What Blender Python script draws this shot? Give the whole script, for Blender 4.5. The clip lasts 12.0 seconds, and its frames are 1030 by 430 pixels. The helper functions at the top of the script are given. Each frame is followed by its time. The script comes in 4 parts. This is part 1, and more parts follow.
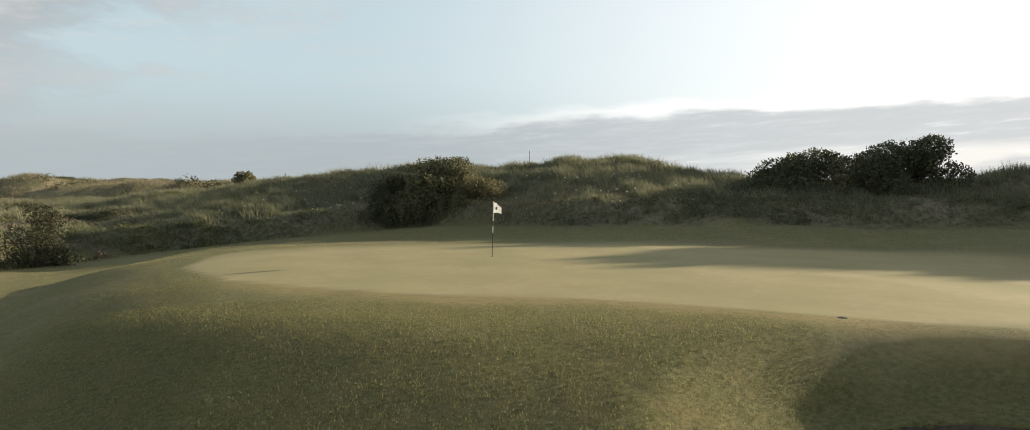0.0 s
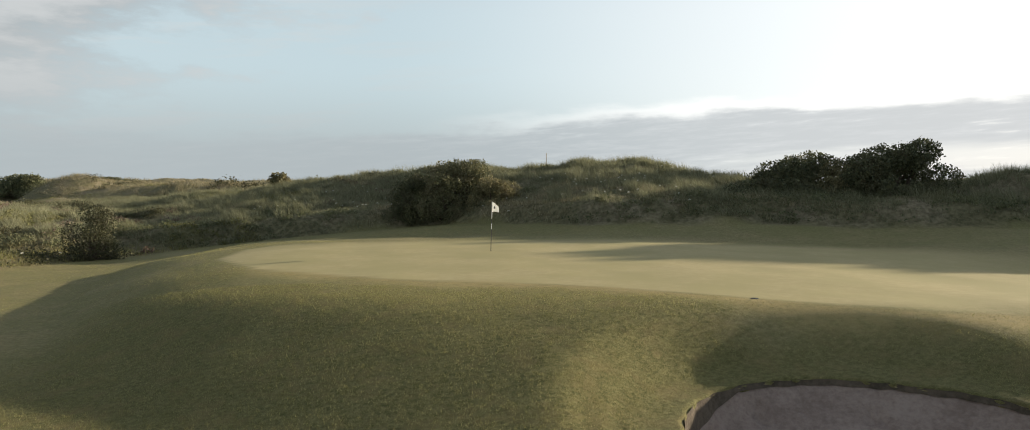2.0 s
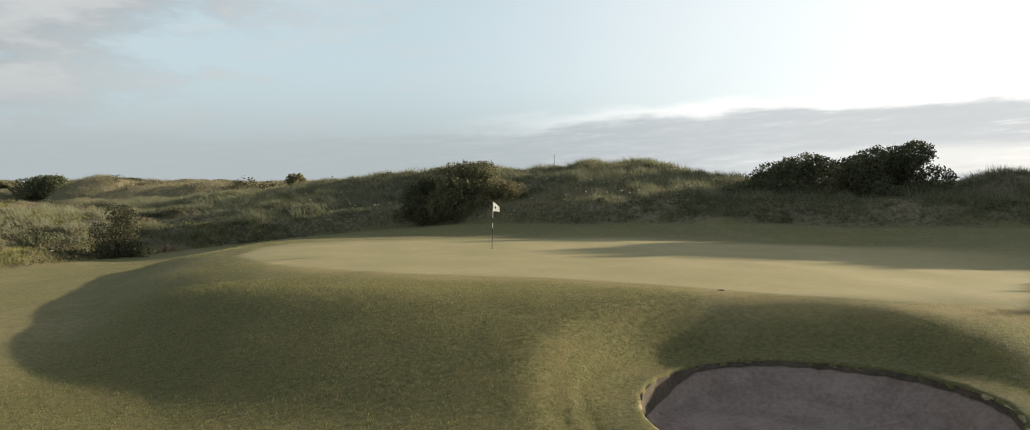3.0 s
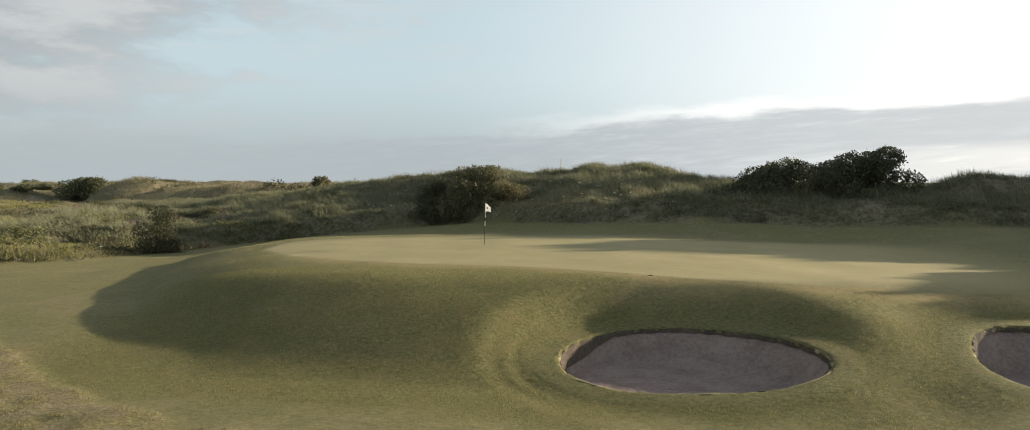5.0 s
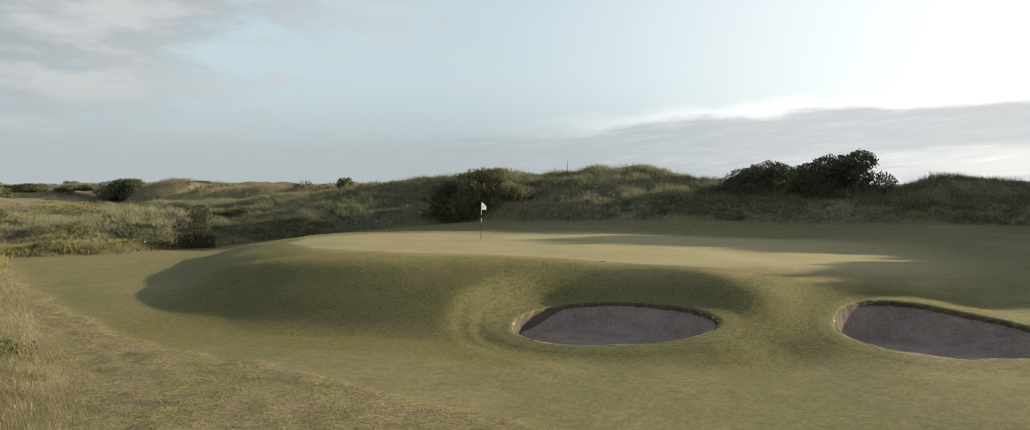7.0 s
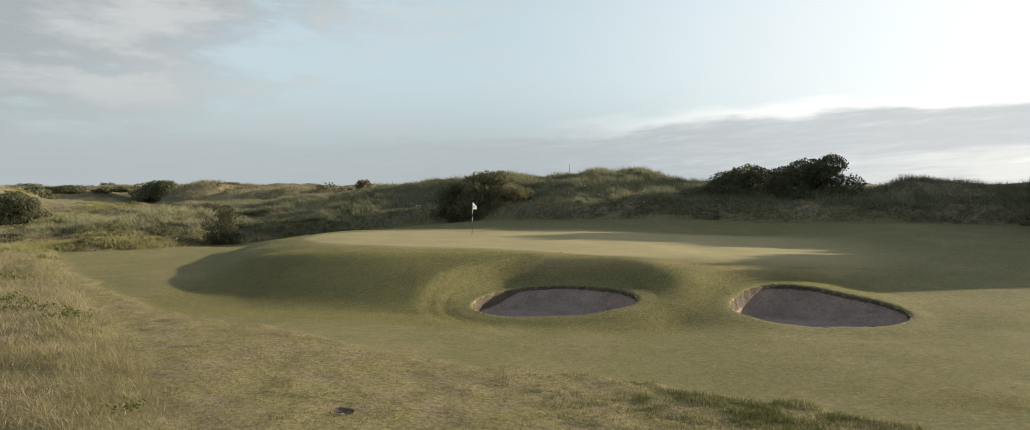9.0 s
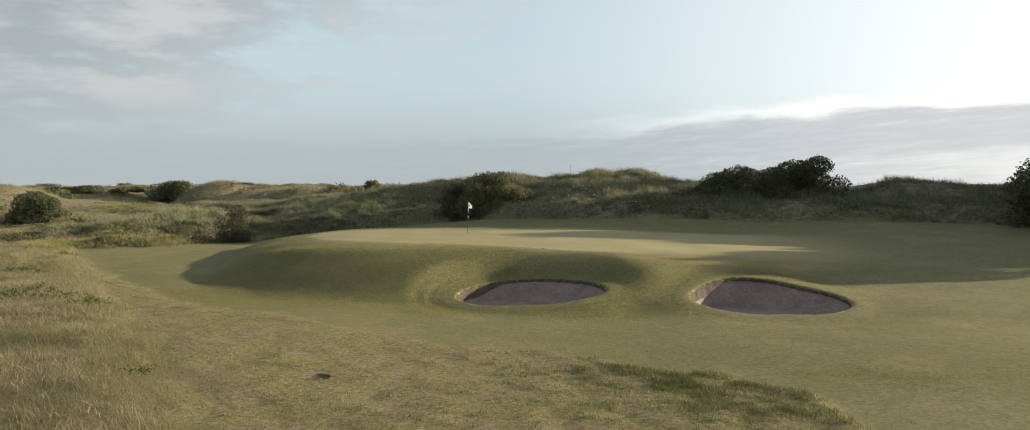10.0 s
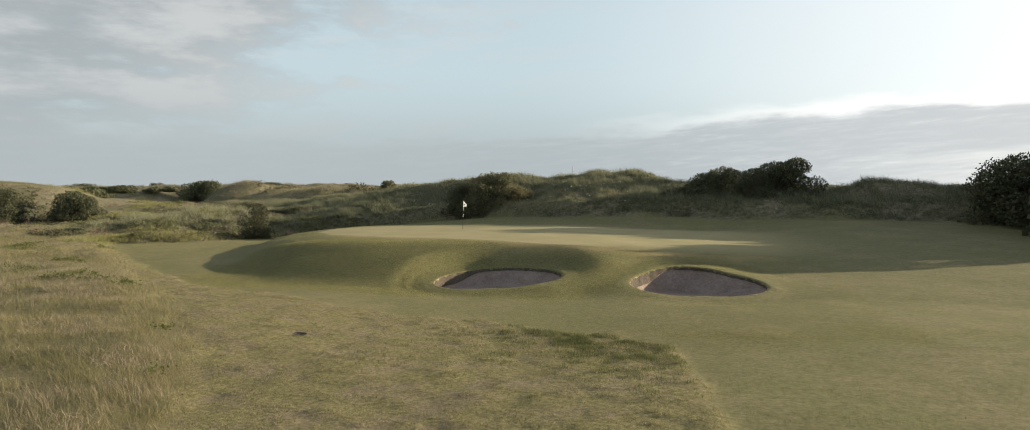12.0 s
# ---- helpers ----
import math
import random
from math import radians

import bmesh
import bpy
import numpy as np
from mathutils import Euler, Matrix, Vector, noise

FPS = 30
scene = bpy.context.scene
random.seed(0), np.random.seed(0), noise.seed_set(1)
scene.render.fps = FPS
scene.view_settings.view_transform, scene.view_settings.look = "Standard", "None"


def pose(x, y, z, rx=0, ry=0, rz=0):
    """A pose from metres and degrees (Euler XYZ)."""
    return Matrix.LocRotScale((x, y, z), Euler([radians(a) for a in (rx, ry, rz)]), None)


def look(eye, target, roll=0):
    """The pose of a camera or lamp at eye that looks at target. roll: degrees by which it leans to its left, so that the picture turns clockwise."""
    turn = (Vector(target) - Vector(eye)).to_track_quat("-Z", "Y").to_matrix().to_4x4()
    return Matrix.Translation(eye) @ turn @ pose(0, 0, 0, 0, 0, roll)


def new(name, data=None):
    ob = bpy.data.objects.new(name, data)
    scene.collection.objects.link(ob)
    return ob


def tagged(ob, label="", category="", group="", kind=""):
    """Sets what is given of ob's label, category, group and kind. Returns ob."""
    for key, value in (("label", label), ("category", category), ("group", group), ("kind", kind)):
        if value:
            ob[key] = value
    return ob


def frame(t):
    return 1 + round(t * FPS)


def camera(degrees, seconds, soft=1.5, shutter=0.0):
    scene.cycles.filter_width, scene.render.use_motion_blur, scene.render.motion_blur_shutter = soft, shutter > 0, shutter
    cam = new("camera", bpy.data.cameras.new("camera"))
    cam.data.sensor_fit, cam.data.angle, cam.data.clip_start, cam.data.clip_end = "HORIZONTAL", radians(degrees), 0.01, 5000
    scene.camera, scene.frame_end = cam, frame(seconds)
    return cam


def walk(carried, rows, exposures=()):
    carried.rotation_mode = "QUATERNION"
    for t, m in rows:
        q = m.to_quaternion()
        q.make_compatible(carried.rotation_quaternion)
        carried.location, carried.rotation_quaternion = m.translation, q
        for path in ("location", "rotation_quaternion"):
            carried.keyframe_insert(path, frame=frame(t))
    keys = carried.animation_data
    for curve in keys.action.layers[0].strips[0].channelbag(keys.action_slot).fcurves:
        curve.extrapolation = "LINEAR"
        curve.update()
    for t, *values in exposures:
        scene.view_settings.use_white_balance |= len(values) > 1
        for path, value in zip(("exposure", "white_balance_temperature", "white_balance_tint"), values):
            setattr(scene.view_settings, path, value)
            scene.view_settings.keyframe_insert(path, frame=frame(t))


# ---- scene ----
cam = camera(69.5, 12.0, soft=0.85)
# seconds, place in metres, turn in degrees
ROWS = [
    (0, 0.000, 0.000, 5.000, 88.300, -0.000, 0.000),
    (0.5, 0.446, -0.820, 5.020, 88.304, -0.036, 0.618),
    (1, 0.907, -1.728, 5.026, 88.291, -0.038, 1.317),
    (1.5, 1.287, -2.582, 5.026, 88.313, -0.040, 1.976),
    (2, 1.742, -3.499, 5.044, 88.293, -0.042, 2.634),
    (2.5, 2.149, -4.387, 5.060, 88.309, -0.046, 3.230),
    (3, 2.639, -5.442, 5.060, 88.325, -0.038, 3.892),
    (5, 5.081, -10.156, 5.123, 88.410, -0.056, 6.036),
    (5.5, 5.748, -11.349, 5.124, 88.420, -0.088, 6.506),
    (6, 6.444, -12.676, 5.120, 88.451, -0.098, 7.067),
    (6.5, 7.057, -13.922, 5.089, 88.476, -0.068, 7.627),
    (7, 7.824, -15.279, 5.084, 88.472, -0.050, 8.166),
    (9, 11.292, -20.164, 5.073, 88.566, -0.052, 10.216),
    (9.5, 12.193, -21.313, 5.063, 88.570, -0.062, 10.714),
    (10, 13.197, -22.533, 5.055, 88.574, -0.070, 11.238),
    (10.5, 14.079, -23.647, 5.052, 88.578, -0.096, 11.718),
    (11, 15.038, -24.796, 5.043, 88.571, -0.096, 12.242),
    (11.5, 15.944, -25.835, 5.028, 88.562, -0.102, 12.733),
    (12, 16.967, -26.926, 5.045, 88.540, -0.070, 13.247),
]
walk(cam, [(t, pose(x, y, z, rx, ry, rz)) for t, x, y, z, rx, ry, rz in ROWS])

# ---------------------------------------------------------------- world and sun
SUN_AZ, SUN_EL = 64.5, 13.0          # degrees clockwise from +y, degrees up
sun_dir = Vector((math.sin(radians(SUN_AZ)) * math.cos(radians(SUN_EL)),
                  math.cos(radians(SUN_AZ)) * math.cos(radians(SUN_EL)), math.sin(radians(SUN_EL))))
sun = new("sun", bpy.data.lights.new("sun", "SUN"))
sun.matrix_world = look(sun_dir * 100, (0, 0, 0))
sun.data.energy, sun.data.angle, sun.data.color = 4.7, radians(0.7), (1.0, 0.86, 0.66)


class Nodes:
    """A short hand for node trees."""

    def __init__(self, tree):
        self.tree = tree
        tree.nodes.clear()

    def add(self, kind, values=(), **settings):
        node = self.tree.nodes.new(kind)
        for key, value in settings.items():
            setattr(node, key, value)
        for key, value in dict(values).items():
            if isinstance(value, bpy.types.NodeSocket):
                self.tree.links.new(value, node.inputs[key])
            else:
                node.inputs[key].default_value = value
        return node

    def math(self, operation, a, b=0.0, c=0.0, clamp=False):
        return self.add("ShaderNodeMath", {0: a, 1: b, 2: c}, operation=operation, use_clamp=clamp).outputs[0]

    def noise(self, vector, scale, detail=4.0, rough=0.55):
        return self.add("ShaderNodeTexNoise", {"Vector": vector, "Scale": scale, "Detail": detail, "Roughness": rough}).outputs[0]

    def ramp(self, value, low, high, a=0.0, b=1.0):
        return self.add("ShaderNodeMapRange", {0: value, 1: low, 2: high, 3: a, 4: b}, interpolation_type="SMOOTHSTEP").outputs[0]

    def mix(self, factor, a, b, blend="MIX"):
        node = self.add("ShaderNodeMix", data_type="RGBA", blend_type=blend)
        for key, value in ((0, factor), (6, a), (7, b)):
            if isinstance(value, bpy.types.NodeSocket):
                self.tree.links.new(value, node.inputs[key])
            else:
                node.inputs[key].default_value = (*value, 1) if isinstance(value, tuple) else value
        return node.outputs[2]


def build_sky():
    world = bpy.data.worlds.new("sky")
    scene.world = world
    world.use_nodes = True
    n = Nodes(world.node_tree)
    sky = n.add("ShaderNodeTexSky", sky_type="NISHITA", sun_disc=False, sun_elevation=radians(SUN_EL),
                sun_rotation=radians(SUN_AZ), air_density=1.0, dust_density=1.6, ozone_density=1.0)
    clear = n.add("ShaderNodeVectorMath", {0: sky.outputs[0], 1: (0.10, 0.10, 0.10)}, operation="MULTIPLY").outputs[0]
    way = n.add("ShaderNodeTexCoord").outputs["Generated"]
    parts = n.add("ShaderNodeSeparateXYZ", {0: way})
    x, y, z = parts.outputs[0], parts.outputs[1], parts.outputs[2]
    flat = n.math("MAXIMUM", n.math("SQRT", n.math("ADD", n.math("MULTIPLY", x, x), n.math("MULTIPLY", y, y))), 0.05)
    side = n.math("DIVIDE", x, flat)
    rise = n.math("DIVIDE", z, flat)
    toward = n.add("ShaderNodeVectorMath", {0: way, 1: tuple(sun_dir)}, operation="DOT_PRODUCT").outputs["Value"]
    # thin high haze, brighter towards the sun
    haze = n.mix(n.ramp(toward, 0.22, 0.95), (0.338, 0.408, 0.435), (0.65, 0.655, 0.65))
    clear = n.mix(n.ramp(rise, 0.55, 0.22, 0.04, 0.85), clear, haze)
    # cloud coordinates: streaks lie flat, spread along the horizon
    place = n.add("ShaderNodeCombineXYZ", {0: n.math("MULTIPLY", side, 3.2), 1: n.math("MULTIPLY", n.math("SUBTRACT", rise, n.math("MULTIPLY", side, 0.07)), 24.0), 2: 3.3}).outputs[0]
    place2 = n.add("ShaderNodeCombineXYZ", {0: n.math("MULTIPLY", side, 5.0), 1: n.math("MULTIPLY", rise, 13.0), 2: 7.4}).outputs[0]
    streak = n.noise(place, 1.6, 7.0, 0.58)
    shred = n.noise(place, 6.5, 6.0, 0.6)
    puff = n.noise(place2, 1.5, 9.0, 0.6)
    # low bank of cloud, whose top climbs towards the sun
    ragged = n.noise(n.add("ShaderNodeCombineXYZ", {0: n.math("MULTIPLY", side, 11.0), 1: n.math("MULTIPLY", rise, 34.0), 2: 5.1}).outputs[0], 1.0, 6.0, 0.55)
    top = n.ramp(side, -0.5, 0.40, 0.068, 0.112)
    top = n.math("ADD", top, n.math("MULTIPLY", n.math("SUBTRACT", streak, 0.5), 0.03))
    top = n.math("ADD", top, n.math("MULTIPLY", n.math("SUBTRACT", ragged, 0.5), 0.035))
    over = n.math("SUBTRACT", rise, top)
    bank = n.math("MULTIPLY", n.ramp(over, 0.006, -0.011), n.ramp(side, -0.6, 0.0, 0.5, 0.96))
    low_gap = n.math("MULTIPLY", n.math("MULTIPLY", n.ramp(rise, 0.066, 0.046), n.ramp(side, 0.10, 0.36)), n.ramp(streak, 0.40, 0.58, 0.05, 0.5))
    bank = n.math("MULTIPLY", bank, n.math("SUBTRACT", 1.0, low_gap))
    bank = n.math("MULTIPLY", bank, n.ramp(n.math("ADD", n.math("MULTIPLY", streak, 0.4), n.math("MULTIPLY", shred, 0.6)), 0.55, 0.72, 1.0, 0.55))
    # grey haze low on the shady side
    murk = n.math("MULTIPLY", n.ramp(rise, 0.17, 0.03), n.ramp(side, 0.3, -0.3))
    # grey cloud with broken edges high on the shady side
    edge = n.math("ADD", n.math("ADD", side, 0.42), n.math("MULTIPLY", n.math("SUBTRACT", 0.22, rise), 1.3))
    edge = n.math("ADD", edge, n.math("MULTIPLY", n.math("SUBTRACT", puff, 0.5), -0.95))
    high = n.math("MULTIPLY", n.ramp(edge, 0.10, -0.16), n.ramp(rise, 0.85, 0.42, 0.4, 1.0))
    wisps = n.math("MULTIPLY", n.ramp(streak, 0.50, 0.66), n.ramp(side, 0.05, -0.45, 0.0, 0.55))
    bank_colour = n.mix(n.ramp(toward, 0.2, 0.95), (0.28, 0.312, 0.328), (0.375, 0.385, 0.39))
    bank_colour = n.mix(n.ramp(shred, 0.4, 0.7, 0.0, 0.25), bank_colour, (0.473, 0.481, 0.489))
    high_colour = n.mix(n.ramp(puff, 0.40, 0.66), (0.215, 0.237, 0.248), (0.345, 0.353, 0.354))
    rim = n.math("MULTIPLY", n.math("MULTIPLY", n.ramp(over, 0.021, 0.003), n.ramp(over, -0.012, 0.002)), n.ramp(side, -0.2, 0.3, 0.0, 0.75))
    colour = n.mix(wisps, clear, (0.359, 0.383, 0.387))
    colour = n.mix(n.math("MULTIPLY", high, 0.88), colour, high_colour)
    colour = n.mix(bank, colour, bank_colour)
    colour = n.mix(n.math("MULTIPLY", murk, 0.8), colour, (0.245, 0.272, 0.283))
    colour = n.mix(rim, colour, (0.64, 0.635, 0.62))
    back = n.add("ShaderNodeBackground", {"Color": colour, "Strength": 1.0})
    n.add("ShaderNodeOutputWorld", {"Surface": back.outputs[0]})


build_sky()
scene.view_settings.exposure = 0.82


# ---------------------------------------------------------------- the lie of the land
def sstep(a, b, v):
    u = np.clip((v - a) / (b - a), 0, 1)
    return u * u * (3 - 2 * u)


def ramp_round(u, e=0.2):
    """An even slope from 0 to 1 with rounded foot and shoulder."""
    u = np.clip(u, 0, 1)
    k = 1 / (1 - e)
    return np.where(u < e, k * u * u / (2 * e), np.where(u > 1 - e, 1 - k * (1 - u) ** 2 / (2 * e), k * (u - e / 2)))


def lattice(x, y, size, seed):
    """Smooth value noise from -1 to 1."""
    x, y = np.asarray(x, float) / size, np.asarray(y, float) / size
    i, j = np.floor(x), np.floor(y)
    u, v = x - i, y - j
    u, v = u * u * (3 - 2 * u), v * v * (3 - 2 * v)

    def h(a, b):
        s = np.sin(a * 127.1 + b * 311.7 + seed * 74.7) * 43758.5453
        return (s - np.floor(s)) * 2 - 1
    return (h(i, j) * (1 - u) + h(i + 1, j) * u) * (1 - v) + (h(i, j + 1) * (1 - u) + h(i + 1, j + 1) * u) * v


def gauss(x, y, cx, cy, sx, sy, turn=0.0):
    c, s = math.cos(radians(turn)), math.sin(radians(turn))
    u, v = (x - cx) * c + (y - cy) * s, -(x - cx) * s + (y - cy) * c
    return np.exp(-0.5 * ((u / sx) ** 2 + (v / sy) ** 2))


def foot(x):
    return np.interp(x, [-60, -30, -21.5, -19, -16, -14, -9, -6, -3, 0, 4, 12, 16, 26, 50, 90], [34, 36, 39, 41.3, 43.9, 45.2, 48.4, 49.0, 46.6, 43.2, 41.0, 41.0, 40.2, 38.8, 37.5, 38])


def crest_line(x):
    return np.interp(x, [-60, -24, -10, 0, 9, 16, 22, 32, 60], [80, 67, 64, 64, 61, 55, 52, 46, 46])


def crest_height(x):
    return np.interp(x, [-60, -45, -32, -24, -17, -10, -4, 2, 9, 13, 17, 22, 28, 32, 38, 60, 120],
                     [3.6, 4.0, 4.6, 5.5, 6.4, 6.95, 7.2, 7.4, 7.55, 6.7, 5.6, 5.1, 5.2, 6.2, 5.7, 6.0, 5])


def front_edge(x):
    return np.interp(x, [-13, -10, -5, 0, 5, 9, 13, 18, 24], [16.5, 15.2, 14.0, 13.8, 13.8, 13.7, 14.4, 17.5, 22])


# bunkers: centre and turn in degrees; the rim's height at the centre and its slopes
BUNKERS = [(7.46, 9.43, 0.0), (17.35, 9.3, 0.0)]
RIMS = [(0.985, 0.065, 0.10), (1.097, -0.042, 0.128)]
REACH = [(2.99, -0.136, -0.037, 0.317, -0.182, 0.036, -0.062), (2.891, -0.354, -0.313, 0.104, -0.062, 0.167, -0.198, -0.029, 0.019)]


def bunker_radius(k, a):
    """Outline of a bunker: its reach from the centre at the angle a."""
    r0, *waves = REACH[k]
    return r0 + sum(c * np.cos((i + 1) * a) + d * np.sin((i + 1) * a) for i, (c, d) in enumerate(zip(waves[::2], waves[1::2])))


def bunker_distance(k, x, y):
    """Metres outside the outline of a bunker (inside: minus)."""
    cx, cy, turn = BUNKERS[k]
    c, s = math.cos(radians(turn)), math.sin(radians(turn))
    u, v = (x - cx) * c + (y - cy) * s, -(x - cx) * s + (y - cy) * c
    return np.hypot(u, v) - bunker_radius(k, np.arctan2(v, u))


def dune_weight(x, y):
    near = sstep(0, 5, y - foot(x))
    return near


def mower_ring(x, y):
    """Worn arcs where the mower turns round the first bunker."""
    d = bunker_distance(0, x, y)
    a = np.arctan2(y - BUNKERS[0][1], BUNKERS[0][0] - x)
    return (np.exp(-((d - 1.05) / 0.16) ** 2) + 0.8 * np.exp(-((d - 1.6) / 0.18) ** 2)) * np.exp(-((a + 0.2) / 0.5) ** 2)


def bank_edge(y):
    """The x up to which the unmown bank reaches."""
    return np.interp(y, [-30, -11.8, -6.2, 4.9, 14.9, 20, 25, 27.5, 28.8, 30.4, 32.5, 34.3, 37], [16, 6.1, 0.9, -9.8, -20.4, -25.2, -30.5, -33.4, -29, -25.2, -24.4, -23.9, -21.5])


def bank_weight(x, y):
    return sstep(-0.6, 2.4, bank_edge(y) - x) * (1 - sstep(20, 60, y)) * (0.85 + 0.6 * lattice(x, y, 6.0, 12) + 0.3 * lattice(x, y, 2.2, 13))


# far dunes: place, half width, height
FAR_DUNES = [(-83.5, 122, 6.5, 8.3), (-69, 113, 10, 6.3), (-57, 104, 10, 6.5), (-49, 97, 8, 6.9), (-41, 91, 8, 6.5), (-33, 86, 7, 5.8),
             (-84, 62, 13, 7.2), (-140, 128, 9, 6.6), (-112, 142, 8, 6.6), (-160, 150, 9, 8.0), (-133, 158, 7, 8.2), (-128, 150, 14, 8.0), (-118, 128, 10, 6.4), (-150, 150, 18, 7.6), (-66, 92, 9, 4.4)]


# bracken knolls: place, reach across and along, height
KNOLLS = [(-38.5, 47.0, 4.6, 2.6, 0.9), (-49.5, 46.0, 6.5, 2.6, 0.7), (-36.0, 36.5, 4.0, 2.0, 0.35), (-60.0, 62.0, 8.0, 3.0, 0.9)]
# dark low scrub in the hollow
SCRUBS = [(-33.5, 39.0, 4.5, 1.4), (-26.5, 34.0, 3.4, 1.3), (-44.0, 60.0, 6.0, 1.8), (-31.0, 50.0, 5.0, 1.5), (-52.0, 56.0, 5.0, 1.4)]


def land(x, y):
    """Height of the ground, without the bunkers' hollows."""
    x, y = np.asarray(x, float), np.asarray(y, float)
    back = np.interp(x, [-60, -40, -21, -14, -5, 5, 20, 40], [1.0, 1.1, 1.4, 2.1, 2.75, 3.45, 3.6, 3.4])
    z = 0.55 + (back - 0.55) * np.clip((y - 7) / 37.0, 0, 1.0)
    z = z + 0.42 * gauss(x, y, -1, -6, 6, 6) + 0.3 * gauss(x, y, 24, -1, 8, 8) - 0.1 * gauss(x, y, 12, -2, 4, 4)
    # raised green
    shelf = 2.42 + 0.006 * (y - 14) - 0.02 * np.clip(x - 6, 0, 30)
    edge = front_edge(x)
    left = np.interp(y, [8, 13, 20, 27, 34], [-2.5, -4.8, -9.2, -12.0, -11.5])
    flank = 1 - (1 - np.clip((x - left + 5.7) / 10.3, 0, 1)) ** 2.6
    m = ramp_round((y - edge + 7.0) / 8.3, 0.24) * flank * (1 - sstep(34, 42, y)) * (1 - sstep(15, 28, x))
    z = z - 0.1 * m * (1 - sstep(1, 3, y - edge)) * (lattice(x * 0.6 - y * 0.4, y, 2.2, 14) + 0.6 * lattice(x, y, 1.3, 15))
    z = z + m * (shelf - z)
    z = z + 0.22 * gauss(x, y, 12.4, 10.2, 1.1, 2.5, 20)
    # hollows in which the bunkers lie
    for k, (cx, cy, *_rest) in enumerate(BUNKERS):
        h0, hx, hy = RIMS[k]
        rim = h0 + hx * (x - cx) + hy * (y - cy)
        wide = 3.1 + (-0.7 * sstep(0.5, -4.0, x - cx) if k == 0 else -0.3)
        z = z + (rim - z) * (1 - ramp_round((bunker_distance(k, x, y) - 0.1) / wide, 0.35))
    z = z - 0.06 * mower_ring(x, y)
    # bank of wild grass by the path of the camera
    z = z + 0.5 * bank_weight(x, y)
    # dunes
    yf, yc = foot(x), crest_line(x)
    v = y - yf + 0.7 * lattice(x, y, 4.0, 31) + 0.4 * lattice(x, y, 1.7, 32)
    u = np.clip(v / (yc - yf), 0, 1)
    toe = np.interp(x, [-40, -26, -18, -8, 0, 12, 30, 60], [0.3, 1.1, 1.4, 1.4, 1.2, 1.15, 1.1, 1.0]) * sstep(0.0, 2.2, v)
    climb = np.clip((v - 4.5) / np.maximum(yc - yf - 4.5, 2.0), 0, 1)
    climb = 0.45 * climb + 0.55 * sstep(0, 1, climb)
    rough = 0.22 * lattice(x, y, 7.0, 1) + 0.26 * lattice(x, y, 3.4, 2) + 0.26 * lattice(x, y, 1.6, 3)
    top = crest_height(x)
    behind = sstep(0, 30, y - yc)
    z = z + toe + 0.06 * np.clip(v - 2.0, 0, 4)
    z = z + (top - z) * climb
    z = z + (3.0 - z) * behind
    z = z + dune_weight(x, y) * rough * (0.5 + 0.5 * u) * (0.5 + 0.5 * sstep(-42, -18, x))
    # rolling country beyond
    far = sstep(60, 140, np.hypot(x + 20, y - 20))
    reach = np.hypot(x, y)
    roll = 2.3 + 1.3 * lattice(x, y, 38, 5) + 0.8 * lattice(x, y, 17, 6) + 0.6 * lattice(x, y, 7, 7)
    ridge = 5.2 * sstep(105, 210, reach) * (0.62 + 0.38 * lattice(x, y, 50, 8)) + 3.0 * sstep(260, 420, reach) * (0.6 + 0.4 * lattice(x, y, 80, 11))
    ridge = ridge + sstep(100, 180, reach) * (1.9 * lattice(x, y, 23, 16) + 1.5 * np.abs(lattice(x, y, 11, 17)))
    z = z * (1 - far) + far * (roll + ridge)
    # hummocks in the wild hollow and in the rough
    z = z + (0.3 * lattice(x, y, 8.0, 20) + 0.35 * lattice(x, y, 4.5, 18) + 0.2 * lattice(x, y, 2.0, 19)) * sstep(0, 4, bank_edge(y) - x) * sstep(24, 32, y) * (1 - far)
    z = z + rough_weight(x, y) * (0.03 * lattice(x * 0.6, y, 0.3, 61) + 0.03 * lattice(x, y, 0.9, 62) + 0.08)
    # single dunes on the far links
    z = z + 2.2 * gauss(x, y, -88, 64, 12, 8, 30)
    uneven = 0.5 * lattice(x, y, 9.0, 33) + 0.45 * lattice(x, y, 4.0, 34)
    for hx, hy, reach, height in FAR_DUNES:
        d2 = ((x - hx) ** 2 + (y - hy) ** 2) / reach ** 2
        z = np.maximum(z, height - 2.6 * d2 / (0.6 + 0.4 * np.sqrt(d2)) + uneven * np.clip(d2 * 2, 0.25, 1))
    z = z + 0.8 * gauss(x, y, -45, 54, 5, 3, 10)
    # bracken knolls in the hollow
    for hx, hy, wx, wy, high in KNOLLS:
        z = z + high * gauss(x, y, hx, hy, wx, wy, -38)
    # slight unevenness everywhere
    z = z + 0.05 * lattice(x, y, 5.0, 9) + 0.02 * lattice(x, y, 1.7, 10)
    return z


